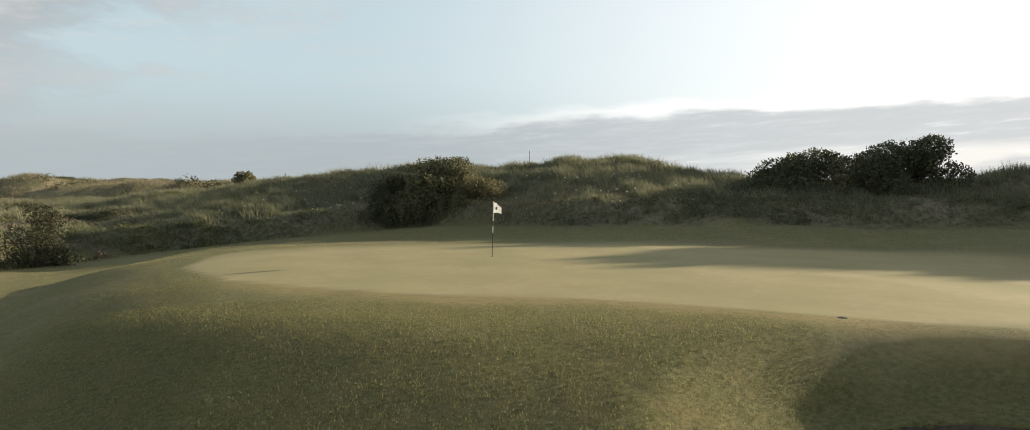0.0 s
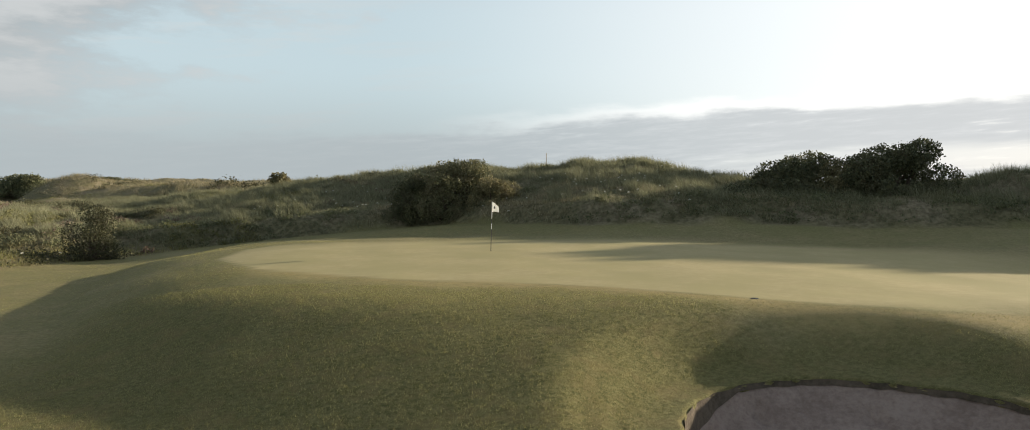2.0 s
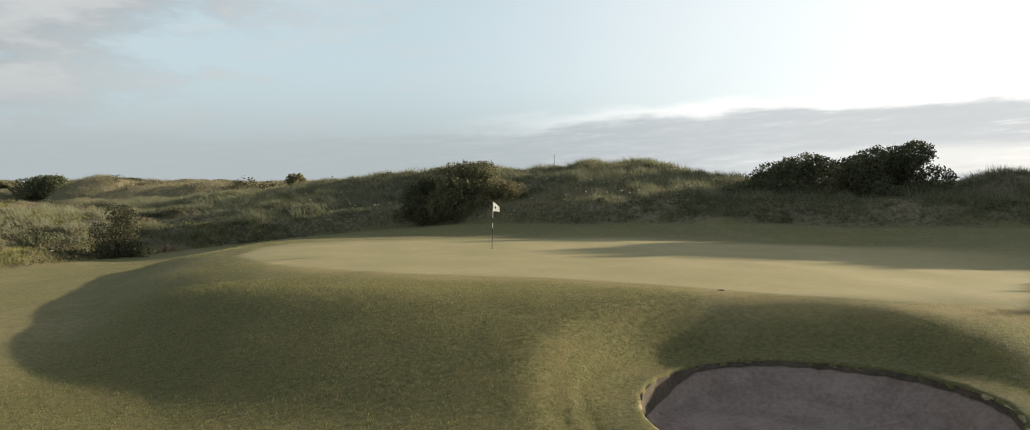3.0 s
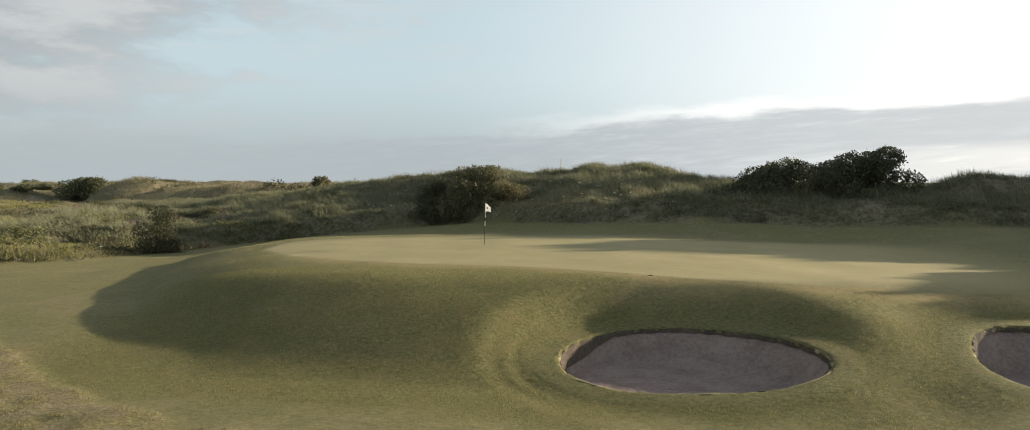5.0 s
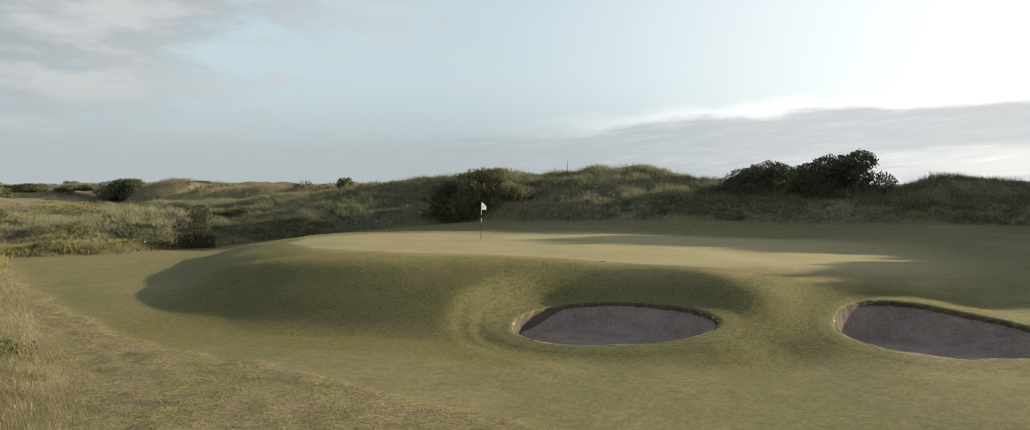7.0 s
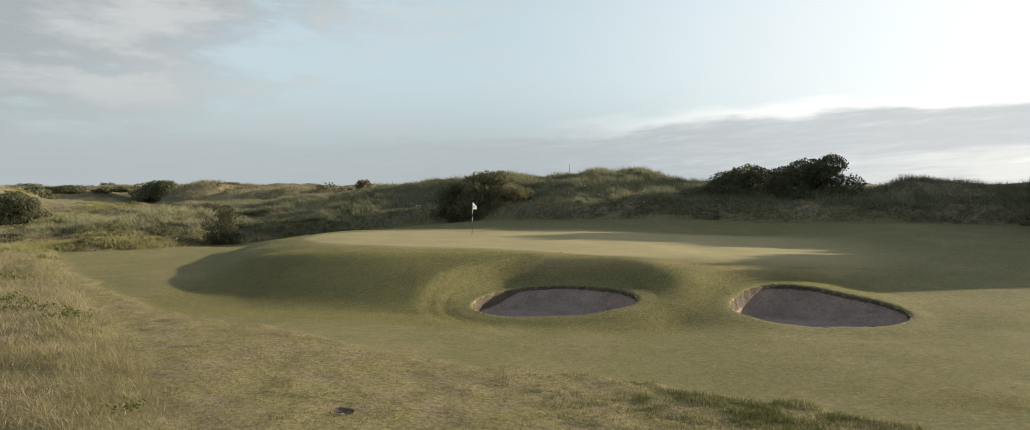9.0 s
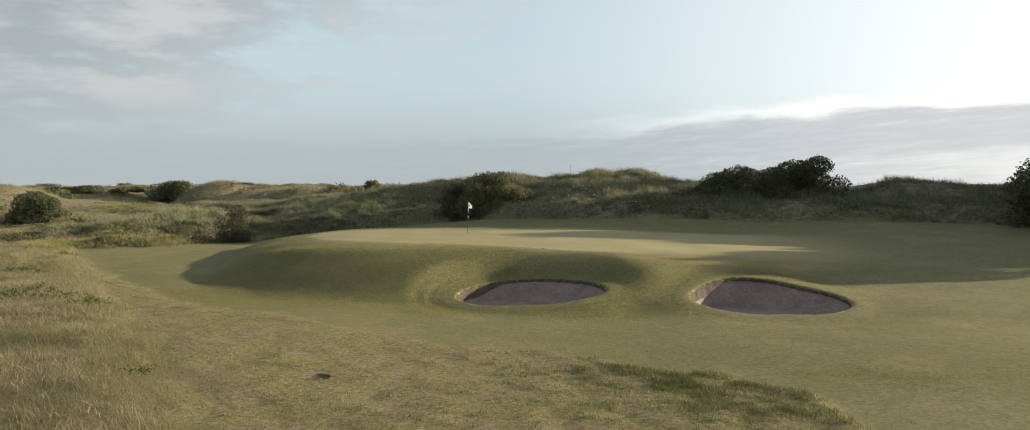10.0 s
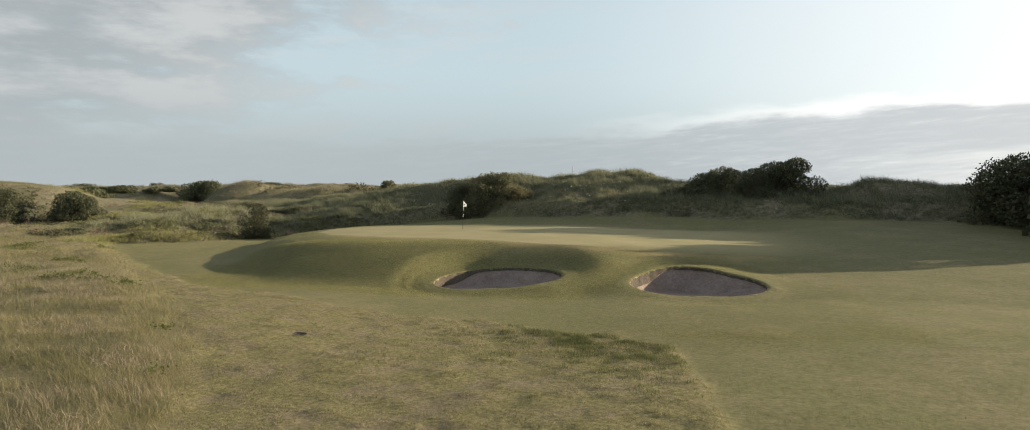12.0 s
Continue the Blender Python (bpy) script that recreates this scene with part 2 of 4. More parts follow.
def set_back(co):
    """From the drawn plan to final places: far ones are pushed out along lines from the camera's place at 10.5 s, to
    fit its view.
    """
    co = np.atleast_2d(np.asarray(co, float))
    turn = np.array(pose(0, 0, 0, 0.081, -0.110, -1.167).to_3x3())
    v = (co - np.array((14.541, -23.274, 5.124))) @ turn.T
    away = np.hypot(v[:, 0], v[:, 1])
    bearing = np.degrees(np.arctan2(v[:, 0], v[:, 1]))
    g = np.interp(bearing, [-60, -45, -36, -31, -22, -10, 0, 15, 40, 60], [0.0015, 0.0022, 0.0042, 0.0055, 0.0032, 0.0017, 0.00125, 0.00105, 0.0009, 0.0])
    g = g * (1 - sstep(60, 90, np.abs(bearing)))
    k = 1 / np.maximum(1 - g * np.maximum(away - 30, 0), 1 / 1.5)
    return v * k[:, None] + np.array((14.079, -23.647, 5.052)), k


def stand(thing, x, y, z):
    """Put a thing on its place of the plan, scaled to keep its size in the camera's view."""
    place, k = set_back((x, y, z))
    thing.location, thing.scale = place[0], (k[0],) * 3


def ground_mesh():
    def axis(knots):
        out = []
        for (a, b, step) in knots:
            out += list(np.arange(a, b, step))
        return np.array(out + [knots[-1][1]])
    xs = axis([(-3000, -800, 200), (-800, -300, 25), (-300, -120, 5), (-120, -40, 1.6), (-40, -18, 0.5), (-18, 26, 0.2), (26, 60, 0.6), (60, 140, 4), (140, 400, 20), (400, 3000, 260)])
    ys = axis([(-600, -100, 50), (-100, -30, 5), (-30, -14, 0.5), (-14, 18, 0.2), (18, 80, 0.5), (80, 180, 1.8), (180, 420, 4), (420, 800, 30), (800, 4000, 200)])
    gx, gy = np.meshgrid(xs, ys)
    z = land(gx, gy)
    for k in range(len(BUNKERS)):
        z = z - 2.2 * (bunker_distance(k, gx, gy) < 0.35)
    nx, ny = len(xs), len(ys)
    co = np.stack([gx.ravel(), gy.ravel(), z.ravel()], 1)
    idx = np.arange(nx * ny).reshape(ny, nx)
    quads = np.stack([idx[:-1, :-1], idx[:-1, 1:], idx[1:, 1:], idx[1:, :-1]], -1).reshape(-1, 4)
    return co, quads


def mesh_of(name, co, faces, smooth=True, local=False):
    """A mesh from arrays of places on the plan (or local ones) and of faces with one number of corners."""
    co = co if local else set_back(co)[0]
    me = bpy.data.meshes.new(name)
    nf, k = faces.shape
    me.vertices.add(len(co))
    me.vertices.foreach_set("co", np.ascontiguousarray(co, np.float32).ravel())
    me.loops.add(nf * k)
    me.loops.foreach_set("vertex_index", np.ascontiguousarray(faces, np.int32).ravel())
    me.polygons.add(nf)
    me.polygons.foreach_set("loop_start", np.arange(nf, dtype=np.int32) * k)
    me.polygons.foreach_set("loop_total", np.full(nf, k, np.int32))
    me.polygons.foreach_set("use_smooth", np.full(nf, smooth))
    me.update(calc_edges=True)
    me.validate()
    return me


def attribute(me, name, values):
    me.attributes.new(name, "FLOAT", "POINT").data.foreach_set("value", np.ascontiguousarray(values, np.float32).ravel())


def rough_weight(x, y):
    """The tongue of longer mown grass before the fairway."""
    line = np.interp(x, [-30, -20, -14, -5.5, -2, 3.6, 8, 12.6, 15.5, 16.8], [21, 15.2, 10.6, 4.4, 3.2, -0.5, -1.1, -2.3, -3.4, -4.6])
    a = line - y + 0.5 * lattice(x, y, 1.6, 21) + 0.25 * lattice(x, y, 0.6, 22)
    b = (16.4 + 0.2 * (-4.3 - y)) - x + 0.2 * lattice(x, y, 1.3, 23)
    return sstep(-0.2, 0.2, np.minimum(a, b))


def wild_weight(x, y):
    """Unmown grass: the dunes, the left hand bank and all beyond."""
    left = sstep(-0.6, 0.8, bank_edge(y) - x + 0.8 * lattice(x, y, 3.0, 24) + 0.4 * lattice(x, y, 1.0, 25))
    back = sstep(-0.5, 0.5, y - foot(x) + 0.6 * lattice(x, y, 2.0, 26))
    far = sstep(60, 75, x)
    return np.maximum(np.maximum(left, back), far)


def face_weight(x, y):
    """Longer grass on the bank of the green; its tone also stands in for shade behind the green."""
    a = np.minimum(green_front(x) - 1.2 - y, y - (front_edge(x) - 9.5)) + 0.9 * lattice(x, y, 2.2, 28) + 0.5 * lattice(x, y, 0.8, 29)
    # strip behind the green: longer grass, with the shade there put into its tone
    behind = sstep(37.5, 39, y + 0.5 * lattice(x, y, 2.0, 30)) * (1 - sstep(0, 8, x)) * sstep(-34, -26, x)
    worn = 0.75 * gauss(x, y, 18.6, -3.0, 1.7, 0.9, -12) + 0.4 * gauss(x, y, 24.0, -1.5, 3.0, 0.8, 10)
    return np.maximum(worn, np.maximum(sstep(-0.8, 1.6, a) * sstep(-13, -8, x) * (1 - sstep(17, 22, x)), 0.8 * behind))


def hollow_kind(x, y):
    """What grows in the hollow: bracken where high, dark scrub where low."""
    kind = lattice(x, y, 7.0, 71) + 0.4 * lattice(x, y, 2.5, 72) - 2.0 * gauss(x, y, -20.5, 34.4, 4.5, 1.8, 35)
    for hx, hy, wx, wy, _high in KNOLLS:
        kind = kind + 1.6 * gauss(x, y, hx, hy + 0.5, wx * 0.9, wy * 0.8, -38)
    for hx, hy, wx, wy in SCRUBS:
        kind = kind - 1.9 * gauss(x, y, hx, hy, wx, wy, -38)
    return kind


def fern_weight(x, y):
    return sstep(0.45, 0.75, hollow_kind(x, y)) * sstep(24, 32, y) * (1 - sstep(-26, -18, x)) * (1 - sstep(-75, -100, x)) * (1 - sstep(75, 100, y))


def green_front(x):
    return np.interp(x, [-12, -8, -3, 2, 7, 11, 15, 22], [25, 20.3, 18.2, 17.6, 15.5, 14.3, 14.5, 18])


def collar_weight(x, y):
    """Dry collar before the green."""
    d = green_front(x) - y + 0.3 * lattice(x, y, 2.0, 27)
    return sstep(-0.2, 0.2, d) * (1 - sstep(0.6, 1.9, d)) * sstep(-10, -6, x) * (1 - sstep(19, 23, x))


def green_weight(x, y):
    front = green_front(x)
    left = np.interp(y, [18, 20, 24, 28, 34, 40], [-7, -8.8, -11, -11.5, -10, -4])
    return sstep(-0.25, 0.25, y - front) * sstep(-0.2, 0.3, x - left) * (1 - sstep(0.8, 1.12, np.hypot((x - 6) / 20.0, (y - 24.5) / 10.8))) * (1 - sstep(15, 28, x))


# ---------------------------------------------------------------- materials
def material(name):
    m = bpy.data.materials.new(name)
    m.use_nodes = True
    return m, Nodes(m.node_tree)


def turf_material():
    m, n = material("turf")
    where = n.add("ShaderNodeTexCoord").outputs["Object"]
    along = n.add("ShaderNodeVectorMath", {0: where, 1: (0.85, 1.0, 1.0)}, operation="MULTIPLY").outputs[0]
    fine = n.noise(along, 60, 5, 0.75)
    tuft = n.noise(along, 9.0, 5, 0.65)
    fine = n.math("ADD", n.math("MULTIPLY", fine, 0.6), n.math("MULTIPLY", tuft, 0.4))
    mid = n.noise(where, 3.0, 5, 0.65)
    wide = n.noise(where, 0.35, 5, 0.6)
    green = n.add("ShaderNodeAttribute", attribute_name="green").outputs["Fac"]
    rough = n.add("ShaderNodeAttribute", attribute_name="rough").outputs["Fac"]
    wild = n.add("ShaderNodeAttribute", attribute_name="wild").outputs["Fac"]
    fair = n.mix(n.ramp(fine, 0.36, 0.66), (0.118, 0.113, 0.046), (0.255, 0.23, 0.106))
    dry = n.mix(n.ramp(fine, 0.36, 0.66), (0.175, 0.145, 0.068), (0.33, 0.275, 0.15))
    fair = n.mix(n.math("MULTIPLY", n.ramp(n.math("ADD", n.math("MULTIPLY", mid, 0.4), n.math("MULTIPLY", wide, 0.6)), 0.42, 0.62), 0.7), fair, dry)
    fair = n.mix(n.ramp(n.noise(along, 2.2, 6, 0.75), 0.5, 0.66, 0.0, 0.4), fair, (0.10, 0.10, 0.04))
    # flecks put the small shadows of tufts into the colour
    flecks = n.add("ShaderNodeVectorMath", {0: where, 1: (0.55, 1.7, 1.0)}, operation="MULTIPLY").outputs[0]
    fair = n.mix(n.ramp(n.noise(flecks, 5.0, 6, 0.8), 0.54, 0.68, 0.0, 0.45), fair, (0.085, 0.09, 0.036))
    fair = n.mix(n.ramp(n.noise(where, 0.13, 5, 0.7), 0.45, 0.62, 0.0, 0.45), fair, n.mix(n.ramp(fine, 0.36, 0.66), (0.108, 0.11, 0.04), (0.235, 0.225, 0.092)))
    smooth = n.mix(n.ramp(mid, 0.3, 0.7), (0.355, 0.30, 0.15), (0.40, 0.34, 0.18))
    smooth = n.mix(n.ramp(wide, 0.35, 0.65), smooth, (0.33, 0.29, 0.14))
    longer = n.mix(n.ramp(fine, 0.38, 0.64), (0.125, 0.112, 0.047), (0.37, 0.325, 0.15))
    worn = n.mix(n.ramp(fine, 0.38, 0.64), (0.155, 0.123, 0.073), (0.39, 0.32, 0.205))
    longer = n.mix(n.ramp(n.noise(where, 0.8, 5, 0.65), 0.45, 0.62, 0.0, 0.8), longer, worn)
    bankside = n.add("ShaderNodeAttribute", attribute_name="bankside").outputs["Fac"]
    straw = n.mix(n.ramp(fine, 0.35, 0.66), (0.10, 0.09, 0.042), (0.27, 0.235, 0.135))
    meadow = n.mix(n.ramp(mid, 0.3, 0.7), (0.085, 0.082, 0.042), (0.22, 0.195, 0.11))
    meadow = n.mix(n.ramp(n.noise(where, 0.16, 6, 0.7), 0.48, 0.6, 0.0, 0.75), meadow, n.mix(n.ramp(mid, 0.3, 0.7), (0.16, 0.135, 0.085), (0.32, 0.27, 0.18)))
    colour = n.mix(green, fair, smooth)
    collar = n.add("ShaderNodeAttribute", attribute_name="collar").outputs["Fac"]
    colour = n.mix(n.math("MULTIPLY", collar, n.ramp(mid, 0.25, 0.6, 0.3, 0.8)), colour, (0.32, 0.25, 0.11))
    face = n.add("ShaderNodeAttribute", attribute_name="face").outputs["Fac"]
    shaggy = n.mix(n.ramp(fine, 0.36, 0.66), (0.09, 0.095, 0.034), (0.31, 0.285, 0.12))
    shaggy = n.mix(n.math("MULTIPLY", n.ramp(n.noise(where, 1.3, 4, 0.6), 0.45, 0.68), 0.6), shaggy, (0.25, 0.20, 0.09))
    colour = n.mix(n.math("MULTIPLY", face, 0.85), colour, shaggy)
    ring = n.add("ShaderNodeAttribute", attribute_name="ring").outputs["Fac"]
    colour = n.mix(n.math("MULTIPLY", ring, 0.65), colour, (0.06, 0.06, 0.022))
    colour = n.mix(rough, colour, longer)
    meadow = n.mix(bankside, meadow, straw)
    colour = n.mix(wild, colour, meadow)
    fern = n.add("ShaderNodeAttribute", attribute_name="fern").outputs["Fac"]
    colour = n.mix(n.math("MULTIPLY", fern, 0.9), colour, n.mix(n.ramp(n.noise(where, 1.6, 5, 0.7), 0.35, 0.65), (0.13, 0.13, 0.048), (0.235, 0.22, 0.085)))
    sandy = n.add("ShaderNodeAttribute", attribute_name="sandy").outputs["Fac"]
    colour = n.mix(sandy, colour, n.mix(mid, (0.36, 0.30, 0.22), (0.48, 0.42, 0.32)))
    bump_size = n.math("ADD", n.math("MULTIPLY", green, -0.93), 1.0)
    bump = n.add("ShaderNodeBump", {"Strength": n.math("MULTIPLY", bump_size, 0.9), "Distance": n.math("ADD", n.math("MULTIPLY", n.math("MAXIMUM", face, n.math("MAXIMUM", rough, wild)), 0.08), 0.02), "Height": n.math("ADD", fine, n.math("MULTIPLY", tuft, 0.6))})
    b = n.add("ShaderNodeBsdfPrincipled", {"Base Color": colour, "Roughness": 0.9, "Normal": bump.outputs[0]})
    b.inputs["Specular IOR Level"].default_value = 0.15
    n.add("ShaderNodeOutputMaterial", {"Surface": b.outputs[0]})
    return m


def leaf_material(name, dark, light, tint, through_light=0.25):
    m, n = material(name)
    rnd = n.add("ShaderNodeNewGeometry").outputs["Random Per Island"]
    where = n.add("ShaderNodeTexCoord").outputs["Object"]
    patch = n.noise(where, 0.9, 3, 0.6)
    colour = n.mix(rnd, dark, light)
    colour = n.mix(n.math("MULTIPLY", n.ramp(patch, 0.45, 0.65), 0.6), colour, tint)
    b = n.add("ShaderNodeBsdfPrincipled", {"Base Color": colour, "Roughness": 0.65})
    b.inputs["Specular IOR Level"].default_value = 0.25
    t = n.add("ShaderNodeBsdfTranslucent", {"Color": colour})
    mixed = n.add("ShaderNodeMixShader", {0: through_light, 1: b.outputs[0], 2: t.outputs[0]})
    n.add("ShaderNodeOutputMaterial", {"Surface": mixed.outputs[0]})
    return m


def plain_material(name, a, b, scale, roughness=0.8, bump=0.3, depth=0.01):
    m, n = material(name)
    where = n.add("ShaderNodeTexCoord").outputs["Object"]
    f = n.noise(where, scale, 5, 0.65)
    g = n.noise(where, scale * 0.13, 4, 0.6)
    colour = n.mix(n.ramp(n.math("ADD", n.math("MULTIPLY", f, 0.5), n.math("MULTIPLY", g, 0.5)), 0.35, 0.65), a, b)
    bm_ = n.add("ShaderNodeBump", {"Strength": bump, "Distance": depth, "Height": f})
    s = n.add("ShaderNodeBsdfPrincipled", {"Base Color": colour, "Roughness": roughness, "Normal": bm_.outputs[0]})
    s.inputs["Specular IOR Level"].default_value = 0.2
    n.add("ShaderNodeOutputMaterial", {"Surface": s.outputs[0]})
    return m


TURF = turf_material()
SAND = plain_material("bunker_sand", (0.205, 0.152, 0.126), (0.315, 0.248, 0.208), 9.0, 0.95, 0.9, 0.05)
BARK = plain_material("bark", (0.06, 0.045, 0.035), (0.14, 0.11, 0.085), 12.0)
LEAF = leaf_material("hawthorn_leaf", (0.055, 0.065, 0.035), (0.16, 0.165, 0.085), (0.13, 0.115, 0.065), 0.24)
HAW = leaf_material("hawthorn_top_leaf", (0.075, 0.082, 0.042), (0.25, 0.24, 0.125), (0.20, 0.165, 0.095), 0.3)
DARK_LEAF = leaf_material("dark_leaf", (0.045, 0.05, 0.028), (0.13, 0.13, 0.065), (0.09, 0.08, 0.05), 0.3)
THICKET = leaf_material("thicket_leaf", (0.04, 0.045, 0.02), (0.11, 0.105, 0.05), (0.085, 0.07, 0.042), 0.25)
OLIVE = leaf_material("olive_leaf", (0.12, 0.115, 0.055), (0.30, 0.27, 0.14), (0.23, 0.185, 0.105), 0.34)
SCRUB = leaf_material("scrub_leaf", (0.075, 0.09, 0.045), (0.19, 0.20, 0.10), (0.15, 0.14, 0.08), 0.33)
MARRAM = leaf_material("marram_blade", (0.10, 0.108, 0.062), (0.33, 0.325, 0.195), (0.18, 0.185, 0.11), 0.4)
MEADOW = leaf_material("meadow_blade", (0.15, 0.135, 0.072), (0.44, 0.38, 0.245), (0.22, 0.205, 0.105), 0.4)
ROUGH = leaf_material("rough_blade", (0.12, 0.11, 0.047), (0.43, 0.38, 0.195), (0.25, 0.22, 0.093), 0.38)
LONG = leaf_material("long_blade", (0.115, 0.108, 0.045), (0.36, 0.32, 0.165), (0.19, 0.19, 0.072), 0.4)
LUSH = leaf_material("lush_blade", (0.14, 0.145, 0.05), (0.32, 0.30, 0.11), (0.24, 0.24, 0.08), 0.35)
SHORT = leaf_material("short_blade", (0.095, 0.10, 0.035), (0.42, 0.38, 0.17), (0.23, 0.22, 0.085), 0.5)
PALE_TURF = plain_material("pale_turf", (0.20, 0.165, 0.08), (0.40, 0.34, 0.19), 14.0, 0.9, 0.8, 0.03)
BRACKEN = leaf_material("bracken_leaf", (0.105, 0.11, 0.038), (0.215, 0.205, 0.078), (0.165, 0.15, 0.062), 0.3)
HEATHER = leaf_material("heather_leaf", (0.09, 0.06, 0.05), (0.17, 0.12, 0.09), (0.12, 0.09, 0.06), 0.25)
EMBLEM = plain_material("emblem_print", (0.10, 0.11, 0.12), (0.24, 0.25, 0.26), 40.0, 0.7, 0.05, 0.001)
LUSHER = leaf_material("thick_blade", (0.065, 0.08, 0.03), (0.21, 0.215, 0.08), (0.10, 0.115, 0.04), 0.35)
EARTH = plain_material("sandy_earth", (0.06, 0.05, 0.036), (0.13, 0.105, 0.08), 9.0, 0.95, 0.9, 0.04)
PETAL = leaf_material("white_petal", (0.55, 0.55, 0.48), (0.78, 0.78, 0.72), (0.6, 0.6, 0.5), 0.3)
WEED = leaf_material("weed_leaf", (0.06, 0.075, 0.02), (0.17, 0.18, 0.05), (0.10, 0.11, 0.03), 0.35)
SEED = leaf_material("seed_head", (0.30, 0.24, 0.15), (0.52, 0.43, 0.32), (0.42, 0.33, 0.24), 0.45)
SOIL = plain_material("soil", (0.09, 0.07, 0.045), (0.20, 0.16, 0.11), 20.0)
WOOD = plain_material("pale_wood", (0.42, 0.40, 0.36), (0.58, 0.55, 0.50), 15.0)
WHITE = plain_material("white_paint", (0.72, 0.72, 0.70), (0.82, 0.82, 0.80), 30.0, 0.45, 0.05, 0.001)
BLACK = plain_material("black_paint", (0.02, 0.02, 0.022), (0.035, 0.035, 0.035), 30.0, 0.5, 0.05, 0.001)


def part(name, data, mat, parent=None, label=""):
    """One mesh object, from a mesh or a bmesh, under a thing."""
    if isinstance(data, bmesh.types.BMesh):
        me = bpy.data.meshes.new(name)
        data.to_mesh(me)
        data.free()
    else:
        me = data
    if mat and not me.materials:
        me.materials.append(mat)
    ob = new(name, me)
    ob.parent = parent
    return tagged(ob, label)


# ---------------------------------------------------------------- the ground
co, quads = ground_mesh()
me = mesh_of("ground", co, quads)
attribute(me, "fern", fern_weight(co[:, 0], co[:, 1]))
attribute(me, "green", green_weight(co[:, 0], co[:, 1]))
attribute(me, "rough", rough_weight(co[:, 0], co[:, 1]))
attribute(me, "wild", wild_weight(co[:, 0], co[:, 1]))
attribute(me, "collar", collar_weight(co[:, 0], co[:, 1]))
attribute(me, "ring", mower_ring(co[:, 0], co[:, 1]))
attribute(me, "face", face_weight(co[:, 0], co[:, 1]))
bare = lattice(co[:, 0], co[:, 1], 16, 81) + 0.5 * lattice(co[:, 0], co[:, 1], 6, 82)
attribute(me, "sandy", sstep(0.55, 0.8, bare) * sstep(120, 160, np.hypot(co[:, 0], co[:, 1])))
attribute(me, "bankside", sstep(-2, 1, bank_edge(co[:, 1]) - co[:, 0]) * (1 - sstep(22, 30, co[:, 1])))
ground = tagged(part("ground", me, TURF), "rolling links turf with mown green, fairway and wild rough", "ground", kind="structure")


